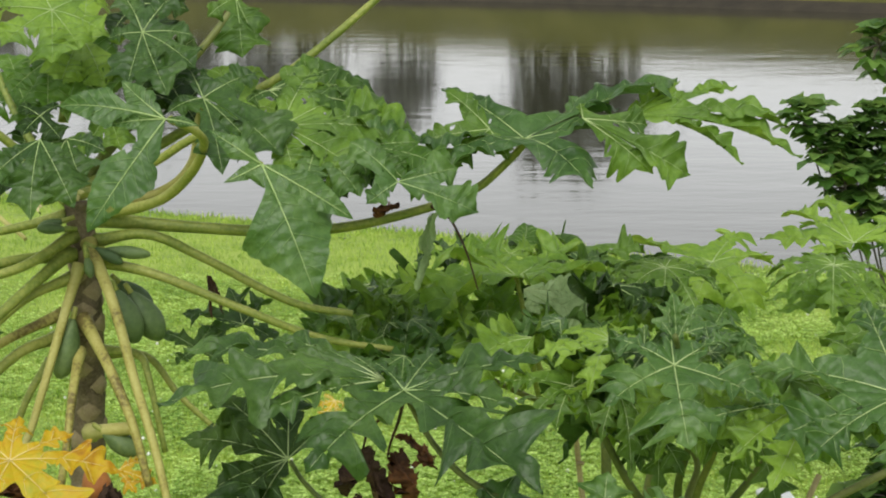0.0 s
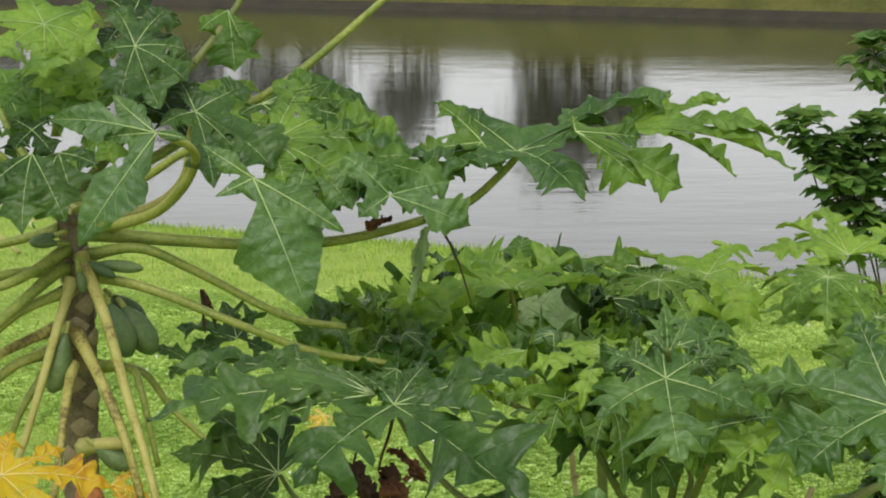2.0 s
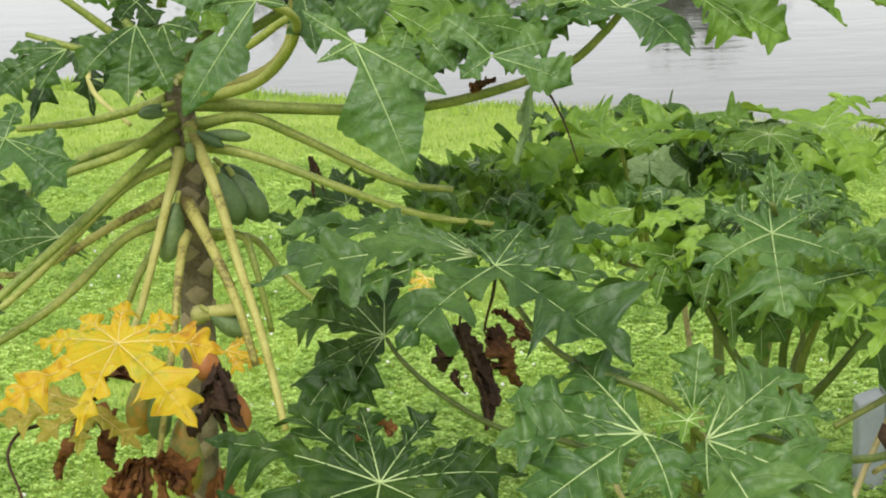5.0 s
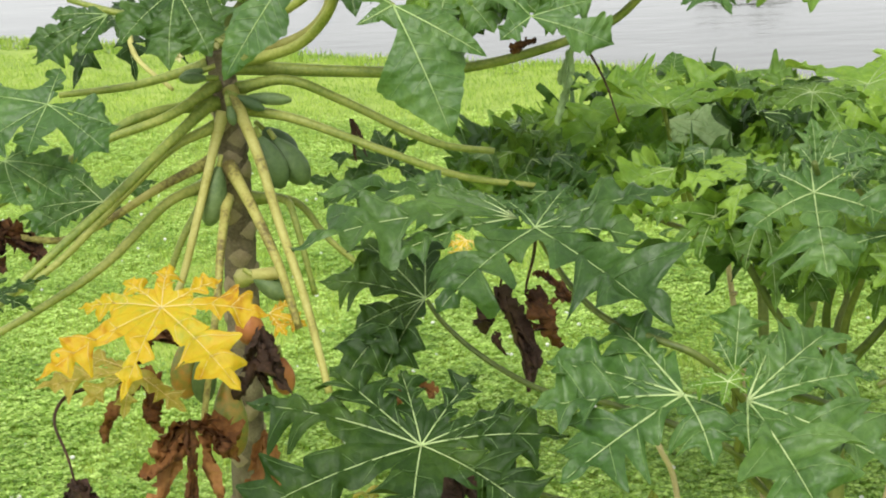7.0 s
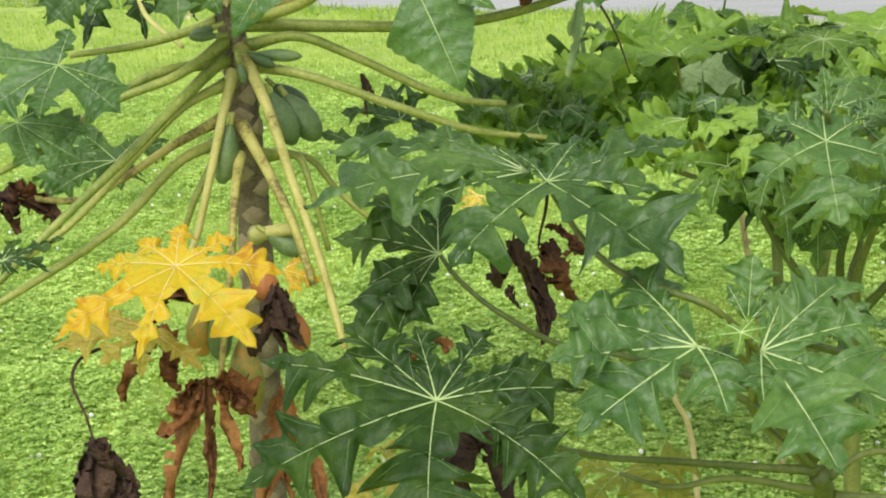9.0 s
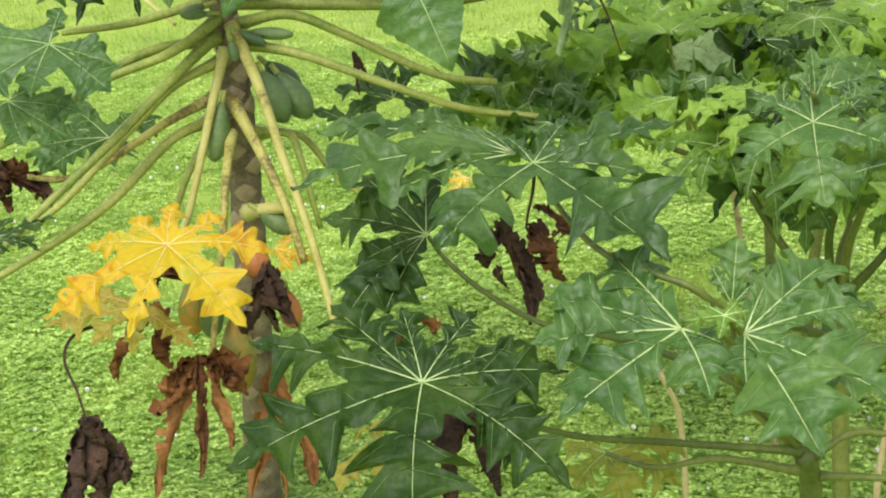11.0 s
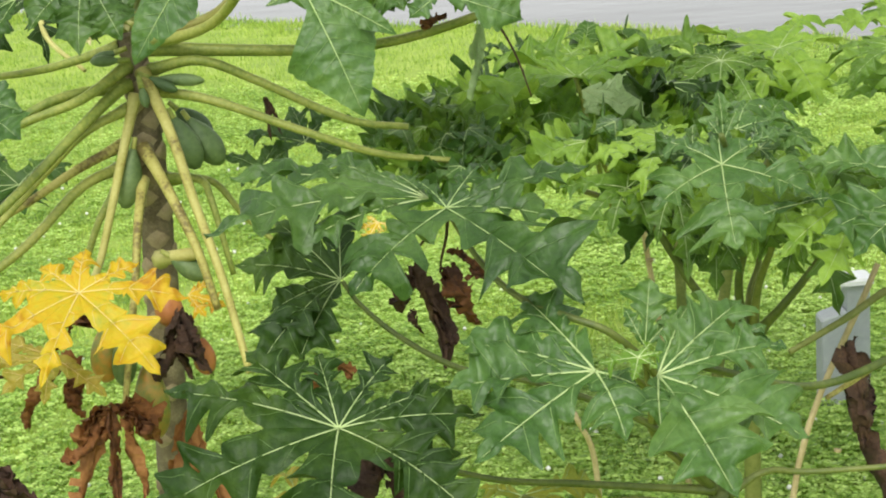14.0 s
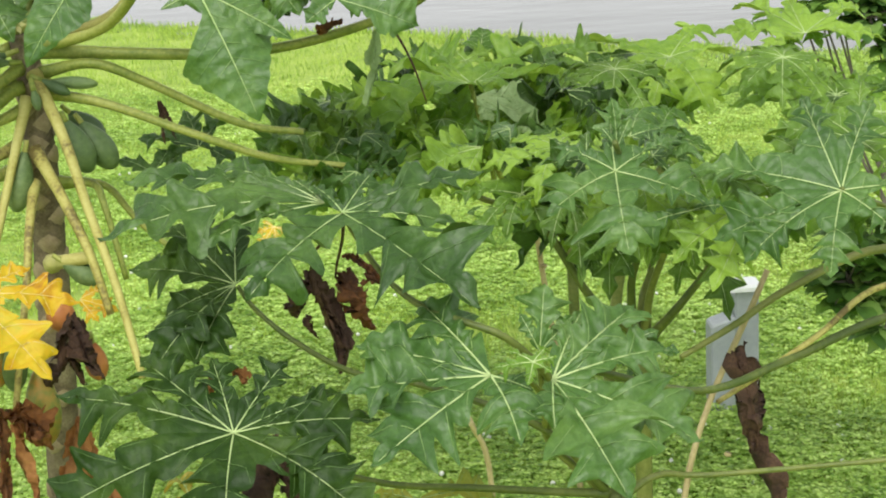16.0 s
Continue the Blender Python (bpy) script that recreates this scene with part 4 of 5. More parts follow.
withered(papaya, (-0.705, 4.628, 0.972), (-0.698, 4.565, 0.774), 0.09, 3, DARK, "dead dark brown shrivelled leaf", seed=5)
withered(papaya, (-0.878, 4.425, 0.796), (-0.871, 4.369, 0.685), 0.15, 2, DEAD, "crumpled head of a dead rust-brown leaf", seed=91)
withered(papaya, (-0.903, 4.427, 0.776), (-1.013, 4.289, 0.465), 0.075, 1, DEAD, "dead rust-brown leaf strip", seed=8)
withered(papaya, (-0.879, 4.419, 0.778), (-0.888, 4.300, 0.507), 0.06, 1, DEAD, "dead rust-brown leaf strip", seed=81)
withered(papaya, (-0.847, 4.429, 0.771), (-0.805, 4.348, 0.577), 0.08, 1, DEAD, "dead rust-brown leaf strip", seed=82)
withered(papaya, (-0.918, 4.429, 0.784), (-0.972, 4.376, 0.693), 0.07, 1, DEAD, "dead rust-brown leaf strip", seed=83)
withered(papaya, (-0.836, 4.432, 0.778), (-0.761, 4.396, 0.683), 0.07, 1, DEAD, "dead rust-brown leaf strip", seed=84)
withered(papaya, (-1.033, 4.582, 0.887), (-1.059, 4.522, 0.706), 0.12, 2, DEAD, "dead brown leaf scrap", seed=9)
withered(papaya, (-0.984, 4.638, 0.986), (-1.008, 4.594, 0.856), 0.12, 2, DEAD, "dead brown curled leaf", seed=93)
withered(papaya, (-0.707, 4.590, 0.690), (-0.713, 4.481, 0.352), 0.09, 3, DEAD, "dead brown leaf against the trunk", seed=11)
withered(papaya, (-1.167, 4.298, 0.685), (-1.156, 4.229, 0.430), 0.115, 4, DARK, "dead blackish shrivelled leaf on a thin stalk", seed=12)
petiole(papaya, (-1.076, 4.620, 0.851), (-1.170, 4.466, 0.881), (-1.211, 4.408, 0.871), (-1.221, 4.362, 0.829), (-1.187, 4.320, 0.757), (-1.166, 4.296, 0.678), r=0.0045, mat=DARK, label="thin dead brown stalk")
withered(papaya, (-1.361, 4.603, 1.315), (-1.385, 4.560, 1.180), 0.12, 3, DEAD, "dead brown curled leaf", seed=14)

# ---- the young papaya in front ----
young = thing("papaya_tree", (0.576, 3.596, 0.0), "young papaya tree with broad dark green leaves", "papaya tree")
part("trunk", tube([(0.576, 3.596, 0.0), (0.599, 3.655, 0.648), (0.574, 3.581, 0.813)], 0.03, 0.022, sides=14, steps=8, wobble=0.03), STEM, young)
petiole(young, (0.565, 3.573, 0.824), (0.437, 3.552, 0.849), (0.255, 3.504, 0.895), (0.090, 3.428, 0.951), (-0.077, 3.343, 1.047), (-0.207, 3.301, 1.134), r=0.0078, mat=STEM)
petiole(young, (0.555, 3.550, 0.789), (0.385, 3.516, 0.842), (0.252, 3.487, 0.843), (0.151, 3.538, 0.858), r=0.0074, mat=STEM)
petiole(young, (0.598, 3.598, 0.797), (0.687, 3.617, 0.839), (0.808, 3.620, 0.828), (1.204, 3.516, 0.878), r=0.0078, mat=STEM)
petiole(young, (0.608, 3.585, 0.756), (0.763, 3.589, 0.738), (0.922, 3.587, 0.703), r=0.0078, mat=STEM)
leaf(young, (0.152, 3.584, 0.837), (0.304, 3.494, 0.790), (0.059, 3.632, 0.840), (0.078, 3.484, 0.802), (0.187, 3.439, 0.772), (0.336, 3.640, 0.814), mat=FADING, label="yellowing green leaf", width=1.9)
withered(young, (-0.155, 3.570, 1.013), (-0.131, 3.451, 0.804), 0.09, 2, DARK, "dead dark brown leaf under the others", seed=41)
leaf(young, (-0.335, 3.572, 0.891), (-0.417, 3.465, 0.833), (-0.297, 3.442, 0.805), (-0.368, 3.675, 0.888), (-0.260, 3.518, 0.871), mat=FADING, label="yellowing green leaf", width=1.9)

leaf(young, (-0.207, 3.292, 1.143), (-0.220, 2.964, 0.979), (-0.577, 3.116, 1.055), (-0.559, 3.408, 1.201), (-0.398, 3.491, 1.242), (-0.252, 3.476, 1.235), (-0.096, 3.459, 1.226), (0.010, 3.368, 1.181), (0.079, 3.296, 1.145), (0.030, 3.115, 1.054), (0.070, 3.037, 1.015), face=(0, -0.45, 0.89), width=1.35, widths=(1.35, 1.3, 1, 1.1, 1.1, 0.9, 0.8, 1.1, 1.2, 0.9), sinus=0.3, hang=1.3)
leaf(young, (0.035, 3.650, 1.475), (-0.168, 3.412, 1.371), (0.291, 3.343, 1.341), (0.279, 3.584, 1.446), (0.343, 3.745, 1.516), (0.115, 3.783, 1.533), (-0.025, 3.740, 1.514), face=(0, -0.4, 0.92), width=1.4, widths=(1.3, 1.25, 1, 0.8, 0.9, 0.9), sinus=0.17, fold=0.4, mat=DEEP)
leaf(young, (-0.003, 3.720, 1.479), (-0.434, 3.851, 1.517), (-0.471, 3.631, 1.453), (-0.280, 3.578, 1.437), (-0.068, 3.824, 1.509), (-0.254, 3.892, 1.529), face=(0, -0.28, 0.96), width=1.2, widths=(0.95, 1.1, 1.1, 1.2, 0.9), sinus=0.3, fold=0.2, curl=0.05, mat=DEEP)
leaf(young, (-0.213, 3.830, 1.278), (-0.368, 3.759, 1.237), (-0.450, 3.886, 1.310), (-0.362, 4.001, 1.376), (-0.213, 4.015, 1.384), (-0.104, 3.937, 1.339), (-0.303, 3.636, 1.166), (-0.388, 3.627, 1.161), face=(0, -0.5, 0.87), width=1.7, cut=0.5, widths=(1, 1.1, 1, 1.2, 0.9, 0.9, 0.9), sinus=0.3)
leaf(young, (0.299, 3.260, 1.235), (0.055, 3.096, 1.132), (0.008, 3.282, 1.213), (0.044, 3.388, 1.267), (0.176, 3.479, 1.324), (0.336, 3.084, 1.158), (0.375, 3.207, 1.219), face=(-0.1, -0.42, 0.9), width=1.65, widths=(1.15, 1, 1, 1.15, 1.15, 0.9), sinus=0.24, cut=0.68, fold=0.45, hang=1.2, curl=0.05, rib_size=1.6, mat=WAXY)
leaf(young, (0.418, 3.250, 1.221), (0.520, 2.973, 1.081), (0.677, 3.110, 1.127), (0.405, 3.122, 1.163), (0.657, 3.336, 1.235), (0.612, 3.445, 1.291), (0.504, 3.430, 1.296), face=(0.1, -0.42, 0.9), width=1.65, widths=(1.3, 1.4, 1.2, 0.9, 0.9, 0.8), sinus=0.24, cut=0.68, fold=0.45, hang=1.2, curl=0.05, rib_size=1.6, mat=WAXY)
leaf(young, (0.407, 3.360, 1.242), (0.427, 3.408, 1.367), (0.372, 3.389, 1.316), (0.481, 3.385, 1.306), face=(0, -0.93, 0.36), width=1.9, widths=(1.25, 0.7, 0.8), sinus=0.45, cut=0.5, mat=WAXY, label="pale grey-green turned-up leaf")
leaf(young, (0.376, 3.200, 1.280), (0.299, 3.192, 1.276), (0.332, 3.227, 1.295), (0.406, 3.230, 1.297), (0.408, 3.174, 1.265), (0.359, 3.151, 1.252), (0.424, 3.207, 1.284), face=(0, -0.5, 0.87), width=1.5, curl=0.12, mat=YOUNG_AND_BACKLIT)
leaf(young, (0.575, 3.500, 1.172), (0.683, 3.560, 1.194), (0.717, 3.509, 1.161), (0.626, 3.439, 1.131), (0.596, 3.588, 1.220), face=(0.1, -0.5, 0.86), width=1.6, curl=0.09, mat=WAXY)
petiole(young, (0.566, 3.575, 0.850), (0.450, 3.420, 1.130), (0.353, 3.360, 1.266), (0.266, 3.380, 1.307), (0.194, 3.450, 1.316), (0.137, 3.520, 1.341), (0.090, 3.600, 1.380), (0.053, 3.640, 1.438), (0.035, 3.650, 1.473), r=0.0074, mat=STEM)
petiole(young, (0.562, 3.575, 0.830), (0.420, 3.500, 1.020), (0.181, 3.550, 1.114), (0.037, 3.650, 1.117), (-0.087, 3.740, 1.165), (-0.171, 3.800, 1.226), (-0.209, 3.830, 1.275), r=0.0070, mat=STEM)
petiole(young, (0.566, 3.580, 0.820), (0.442, 3.540, 0.965), (0.422, 3.450, 1.077), (0.390, 3.340, 1.180), (0.320, 3.280, 1.229), r=0.0070, mat=STEM)
petiole(young, (0.566, 3.580, 0.820), (0.448, 3.540, 0.965), (0.436, 3.450, 1.076), (0.420, 3.300, 1.182), r=0.0070, mat=STEM)
petiole(young, (0.416, 3.420, 1.137), (0.411, 3.400, 1.193), (0.409, 3.370, 1.236), r=0.0055, mat=STEM)
leaf(young, (-0.109, 3.600, 1.470), (-0.145, 3.590, 1.460), (-0.137, 3.568, 1.438), (-0.083, 3.591, 1.461), (-0.105, 3.576, 1.446), (-0.132, 3.611, 1.480), face=(0, -0.71, 0.71), mat=YELLOW, rib=YRIB, label="small yellow dying leaf", width=1.9, ragged=0.25)
withered(young, (-0.052, 3.900, 1.283), (0.014, 3.860, 1.056), 0.085, 1, DARK, "dead blackish leaf strip", seed=21)
withered(young, (-0.045, 3.910, 1.264), (0.029, 3.880, 1.095), 0.07, 1, DARK, "dead blackish leaf strip", seed=28)
withered(young, (-0.058, 3.890, 1.257), (-0.098, 3.870, 1.173), 0.075, 1, DARK, "dead dark brown leaf strip", seed=24)
withered(young, (-0.064, 3.880, 1.181), (-0.046, 3.870, 1.123), 0.03, 1, DARK, "thin dead dark brown leaf strip", seed=26)
withered(young, (0.025, 3.920, 1.259), (0.085, 3.900, 1.115), 0.085, 1, DEAD, "dead brown leaf strip", seed=22)
withered(young, (0.040, 3.930, 1.299), (0.125, 3.920, 1.218), 0.06, 1, DEAD, "dead tan leaf strip", seed=23)
withered(young, (-0.249, 3.750, 1.116), (-0.245, 3.740, 1.056), 0.05, 2, DEAD, "small dead brown leaf curl", seed=71)
petiole(young, (0.035, 3.660, 1.464), (-0.001, 3.800, 1.384), (-0.035, 3.880, 1.325), (-0.047, 3.900, 1.280), r=0.0034, mat=DARK, label="thin dead brown stalk")
petiole(young, (0.037, 3.660, 1.464), (0.029, 3.800, 1.370), (0.014, 3.900, 1.290), (0.009, 3.920, 1.255), r=0.0034, mat=DARK, label="thin dead brown stalk")

# ---- the leafy papaya behind it ----
leafy = thing("papaya_tree", (0.793, 4.412, 0.0), "leafy young papaya tree with several stalks", "papaya tree")
part("trunk", tube([(0.793, 4.412, 0.0), (0.790, 4.416, 0.672), (0.792, 4.430, 0.887)], 0.024, 0.02, sides=14, steps=8, wobble=0.03), STEM, leafy)
petiole(leafy, (0.781, 4.425, 0.874), (0.664, 4.407, 0.989), (0.561, 4.410, 1.170), (0.493, 4.439, 1.269), r=0.011, mat=STEM)
petiole(leafy, (0.771, 4.407, 0.881), (0.760, 4.369, 1.033), (0.774, 4.307, 1.170), (0.716, 4.107, 1.371), (0.660, 3.941, 1.517), r=0.010, mat=STEM)
petiole(leafy, (0.814, 4.405, 0.876), (0.863, 4.347, 0.957), (0.923, 4.322, 1.043), (0.998, 4.304, 1.155), r=0.011, mat=STEM)
petiole(leafy, (0.801, 4.411, 0.893), (0.809, 4.364, 1.015), (0.835, 4.298, 1.139), (0.859, 4.234, 1.271), r=0.010, mat=STEM)
petiole(leafy, (0.792, 4.449, 0.881), (0.803, 4.455, 0.971), (0.831, 4.481, 1.054), (0.778, 4.507, 1.142), r=0.009, mat=STEM)
leaf(leafy, (0.687, 3.935, 1.325), (0.892, 3.901, 1.379), (0.855, 4.068, 1.412), (0.690, 3.813, 1.268), width=1.2, mat=MID)
leaf(leafy, (0.733, 4.178, 1.469), (0.796, 4.070, 1.456), (0.897, 4.225, 1.449), (0.879, 4.012, 1.437), (0.797, 4.390, 1.480), (0.682, 4.283, 1.470), mat=WAXY, width=1.5)
leaf(leafy, (0.814, 4.263, 1.401), (0.718, 4.103, 1.392), (0.863, 4.097, 1.369), (0.941, 4.212, 1.404), mat=MID, width=1.5)
leaf(leafy, (0.691, 4.456, 1.349), (0.563, 4.353, 1.355), (0.587, 4.235, 1.311), (0.727, 4.245, 1.341), mat=MID, width=1.5)
leaf(leafy, (0.494, 4.441, 1.274), (0.343, 4.300, 1.159), (0.437, 4.311, 1.193), (0.310, 4.442, 1.284), (0.540, 4.672, 1.346), (0.644, 4.561, 1.320), (0.535, 4.310, 1.186), width=1.5, mat=MID)
leaf(leafy, (0.598, 4.338, 1.276), (0.606, 4.179, 1.098), (0.542, 4.254, 1.173), (0.666, 4.248, 1.151), width=1.3, mat=MID)
leaf(leafy, (0.913, 4.263, 1.194), (0.956, 4.103, 1.011), (1.000, 4.190, 1.123), (0.837, 4.170, 1.062), (0.824, 4.202, 1.168), width=1.5, mat=MID)
leaf(leafy, (0.689, 4.308, 1.176), (0.679, 4.215, 1.044), (0.737, 4.183, 1.108), (0.621, 4.236, 1.115), width=1.5, mat=MID)
leaf(leafy, (0.859, 4.232, 1.265), (0.870, 4.090, 1.142), (0.764, 4.095, 1.162), (0.776, 4.231, 1.264), width=1.4, mat=MID)
leaf(leafy, (0.616, 4.565, 1.336), (0.467, 4.559, 1.318), (0.526, 4.444, 1.283), (0.686, 4.450, 1.299), (0.599, 4.783, 1.363), width=1.3, mat=MID)
leaf(leafy, (0.833, 4.380, 1.409), (0.985, 4.366, 1.358), (0.878, 4.254, 1.336), (0.753, 4.492, 1.433), (0.917, 4.596, 1.428), mat=YOUNG_AND_BACKLIT, width=1.3)
leaf(leafy, (0.811, 4.878, 1.494), (0.668, 4.766, 1.410), width=1.3, mat=MID)
leaf(leafy, (0.778, 4.138, 1.346), (0.741, 4.008, 1.191), width=1.3, mat=MID)
leaf(leafy, (0.594, 4.460, 1.388), (0.438, 4.357, 1.344), width=1.3, mat=MID)

leaf(leafy, (0.659, 3.940, 1.449), (0.645, 3.677, 1.326), (0.483, 3.812, 1.389), (0.851, 3.814, 1.390), (0.811, 4.028, 1.490), (0.688, 4.161, 1.552), (0.526, 4.033, 1.492), face=(0, -0.42, 0.91), width=1.45, widths=(1.4, 1.25, 1.3, 0.9, 0.7, 0.8), sinus=0.34, mat=WAXY)
leaf(leafy, (0.673, 4.000, 1.488), (0.670, 4.049, 1.598), (0.640, 4.022, 1.537), (0.710, 4.028, 1.551), face=(0, -0.91, 0.41), width=1.2, cut=0.5, sinus=0.3, fold=0.6, mat=WAXY, label="narrow pale green leaf standing up")
leaf(leafy, (0.611, 4.050, 1.454), (0.495, 4.042, 1.449), (0.531, 4.114, 1.491), (0.624, 4.132, 1.501), (0.562, 3.981, 1.414), face=(0, -0.5, 0.87), width=1.4, curl=0.15, fold=0.5, sinus=0.3, mat=DEEP)
leaf(leafy, (0.764, 4.050, 1.452), (0.860, 4.019, 1.434), (0.851, 4.102, 1.481), (0.766, 4.125, 1.495), (0.800, 3.975, 1.409), face=(0, -0.5, 0.87), width=1.4, curl=0.15, fold=0.5, sinus=0.3, mat=WAXY)
leaf(leafy, (0.816, 3.850, 1.370), (0.665, 3.858, 1.316), (0.886, 3.831, 1.383), face=(-0.3, -0.6, 0.75), width=1.6, cut=0.35, sinus=0.35, mat=WAXY)

# ---- papaya trees further back ----
back = thing("papaya_tree", (0.770, 5.577, 0.0), "young papaya tree behind the others, with drooping leaves", "papaya tree")
part("trunk", tube([(0.770, 5.577, 0.0), (0.771, 5.603, 0.610), (0.764, 5.630, 0.874)], 0.02, 0.015, sides=12, steps=8), STEM, back)
petiole(back, (0.763, 5.625, 0.856), (0.564, 5.503, 1.012), (0.504, 5.447, 1.176), (0.448, 5.402, 1.374), r=0.0098, mat=STALK)
petiole(back, (0.763, 5.622, 0.847), (0.681, 5.581, 1.044), (0.685, 5.545, 1.273), r=0.0090, mat=STEM)
petiole(back, (0.762, 5.620, 0.838), (0.388, 5.586, 1.007), (0.145, 5.460, 1.238), r=0.0090, mat=STEM)
leaf(back, (0.269, 5.700, 1.396), (0.149, 5.646, 1.379), (0.193, 5.785, 1.423), (0.321, 5.784, 1.422), (0.365, 5.650, 1.380), (0.248, 5.526, 1.341), face=(0, -0.3, 0.95), width=1.5, curl=0.15, fold=0.5, ruffle=0.025, sinus=0.3, mat=DEEP)
leaf(back, (0.463, 5.750, 1.381), (0.368, 5.709, 1.368), (0.424, 5.830, 1.406), (0.559, 5.791, 1.394), (0.582, 5.677, 1.358), (0.468, 5.623, 1.341), face=(0, -0.3, 0.95), width=1.5, curl=0.15, fold=0.5, ruffle=0.025, sinus=0.3, mat=MID)
leaf(back, (0.699, 5.750, 1.354), (0.573, 5.769, 1.360), (0.654, 5.831, 1.379), (0.796, 5.791, 1.367), (0.813, 5.660, 1.326), (0.697, 5.606, 1.308), face=(0, -0.3, 0.95), width=1.5, curl=0.15, fold=0.5, ruffle=0.025, sinus=0.3, mat=DEEP)
leaf(back, (0.694, 5.811, 1.346), (0.910, 5.641, 1.300), (0.611, 6.076, 1.361), (0.767, 5.525, 1.262), (0.936, 5.916, 1.347), mat=MID, width=1.45, fold=0.55, curl=0.14, ruffle=0.025)
leaf(back, (0.086, 5.272, 1.290), (-0.071, 5.213, 1.269), (-0.023, 5.036, 1.201), (0.176, 5.039, 1.208), (0.230, 5.272, 1.292), (0.052, 5.498, 1.350), mat=MID, width=1.7, curl=0.1)
leaf(back, (0.031, 5.156, 1.253), (-0.101, 5.268, 1.279), (-0.056, 5.035, 1.196), (0.120, 4.930, 1.193), mat=MID, width=1.7, curl=0.1)
leaf(back, (0.274, 5.053, 1.254), (0.133, 4.885, 1.217), (0.329, 4.884, 1.214), (0.493, 5.047, 1.233), (0.256, 5.273, 1.295), mat=MID, width=1.45, fold=0.55, curl=0.14, ruffle=0.025)
leaf(back, (0.578, 5.277, 1.305), (0.534, 5.093, 1.214), (0.665, 5.154, 1.241), (0.763, 5.331, 1.310), (0.485, 5.212, 1.263), mat=MID, width=1.45, fold=0.55, curl=0.14, ruffle=0.025)
leaf(back, (0.201, 5.498, 1.348), (0.020, 5.278, 1.311), (0.115, 5.159, 1.263), (0.252, 5.217, 1.282), mat=YOUNG_AND_BACKLIT, width=1.45, fold=0.55, curl=0.14, ruffle=0.025)
leaf(back, (0.399, 5.166, 1.283), (0.283, 4.945, 1.243), (0.425, 4.938, 1.218), (0.517, 5.110, 1.270), mat=MID, width=1.45, fold=0.55, curl=0.14, ruffle=0.025)
leaf(back, (0.625, 4.857, 1.297), (0.467, 4.694, 1.276), (0.595, 4.635, 1.251), (0.733, 4.747, 1.275), mat=WAXY, width=1.45, fold=0.55, curl=0.14, ruffle=0.025)
leaf(back, (0.511, 5.816, 1.364), (0.541, 5.945, 1.446), (0.485, 5.931, 1.401), mat=YOUNG_AND_BACKLIT, width=3.2, cut=0.05, sinus=0.2, face=(0, -0.95, 0.2))
leaf(back, (0.603, 5.916, 1.348), (0.619, 5.985, 1.407), (0.583, 5.976, 1.377), mat=YOUNG_AND_BACKLIT, width=3.2, cut=0.05, sinus=0.2, face=(0, -0.95, 0.2))
fruit(back, (0.877, 6.117, 1.124), 0.085, 0.022, BUD, (0, 0, -1), "small pale yellow fruit")



def crown(plant, centre, half, count, lengths, mats, seed):
    """Ruffled young leaves that crowd round the top of a plant; each droops outwards from its hub."""
    rnd = random.Random(seed)
    for k in range(count):
        a, q = rnd.uniform(0, 6.28), rnd.random() ** 0.5
        out = np.array((math.cos(a), math.sin(a), 0))
        hub = np.array(centre) + out * q * np.array(half) + (0, 0, half[2] * rnd.uniform(-1, 1) * (1.1 - 0.6 * q))
        tips = []
        for g in (-100, -50, 0, 50, 100)[:rnd.choice((4, 5))]:
            w = a + radians(g + rnd.uniform(-15, 15))
            ln = rnd.uniform(*lengths)
            tips.append(hub + ln * np.array((math.cos(w), math.sin(w), -rnd.uniform(0.25, 0.95))))
        leaf(plant, hub, *tips, mat=mats[k % len(mats)], width=rnd.uniform(1.3, 1.8), curl=0.2, fold=0.5, ruffle=0.03, hang=1.2)


leaf(back, (0.453, 5.400, 1.372), (0.128, 5.100, 1.233), (0.107, 5.350, 1.328), (0.162, 5.600, 1.417), (0.345, 5.700, 1.437), (0.683, 5.700, 1.398), (0.796, 5.450, 1.354), (0.669, 5.150, 1.237), (0.519, 5.180, 1.305), face=(0, -0.04, 1), width=1.15, widths=(1.3, 1, 1, 1, 1, 1, 1.2, 0.8), hang=1.7, fold=0.5, curl=0.1, sinus=0.3, mat=YOUNG_AND_BACKLIT)
petiole(back, (0.763, 5.625, 0.856), (0.560, 5.500, 0.918), (0.495, 5.400, 1.154), (0.471, 5.380, 1.265), (0.452, 5.390, 1.368), r=0.0085, mat=STALK)
leaf(back, (0.451, 5.200, 1.375), (0.641, 5.132, 1.284), (0.623, 5.191, 1.364), (0.492, 5.149, 1.307), face=(0, -0.8, 0.6), width=1.8, cut=0.3, sinus=0.5, mat=SILVER, label="pale underside of a turned leaf")

crown(papaya, (0.010, 4.930, 1.350), (0.10, 0.12, 0.07), 6, (0.09, 0.17), (MID, WAXY, MID, YOUNG_AND_BACKLIT), 31)
crown(papaya, (0.090, 4.830, 1.270), (0.10, 0.10, 0.05), 4, (0.08, 0.15), (MID, WAXY), 32)
crown(back, (0.274, 5.634, 1.278), (0.34, 0.3, 0.13), 12, (0.13, 0.24), (YOUNG_AND_BACKLIT, MID, YOUNG_AND_BACKLIT, DEEP, MID), 6)
crown(back, (0.626, 5.730, 1.251), (0.22, 0.25, 0.1), 9, (0.13, 0.22), (YOUNG_AND_BACKLIT, MID, YOUNG_AND_BACKLIT, DEEP), 8)
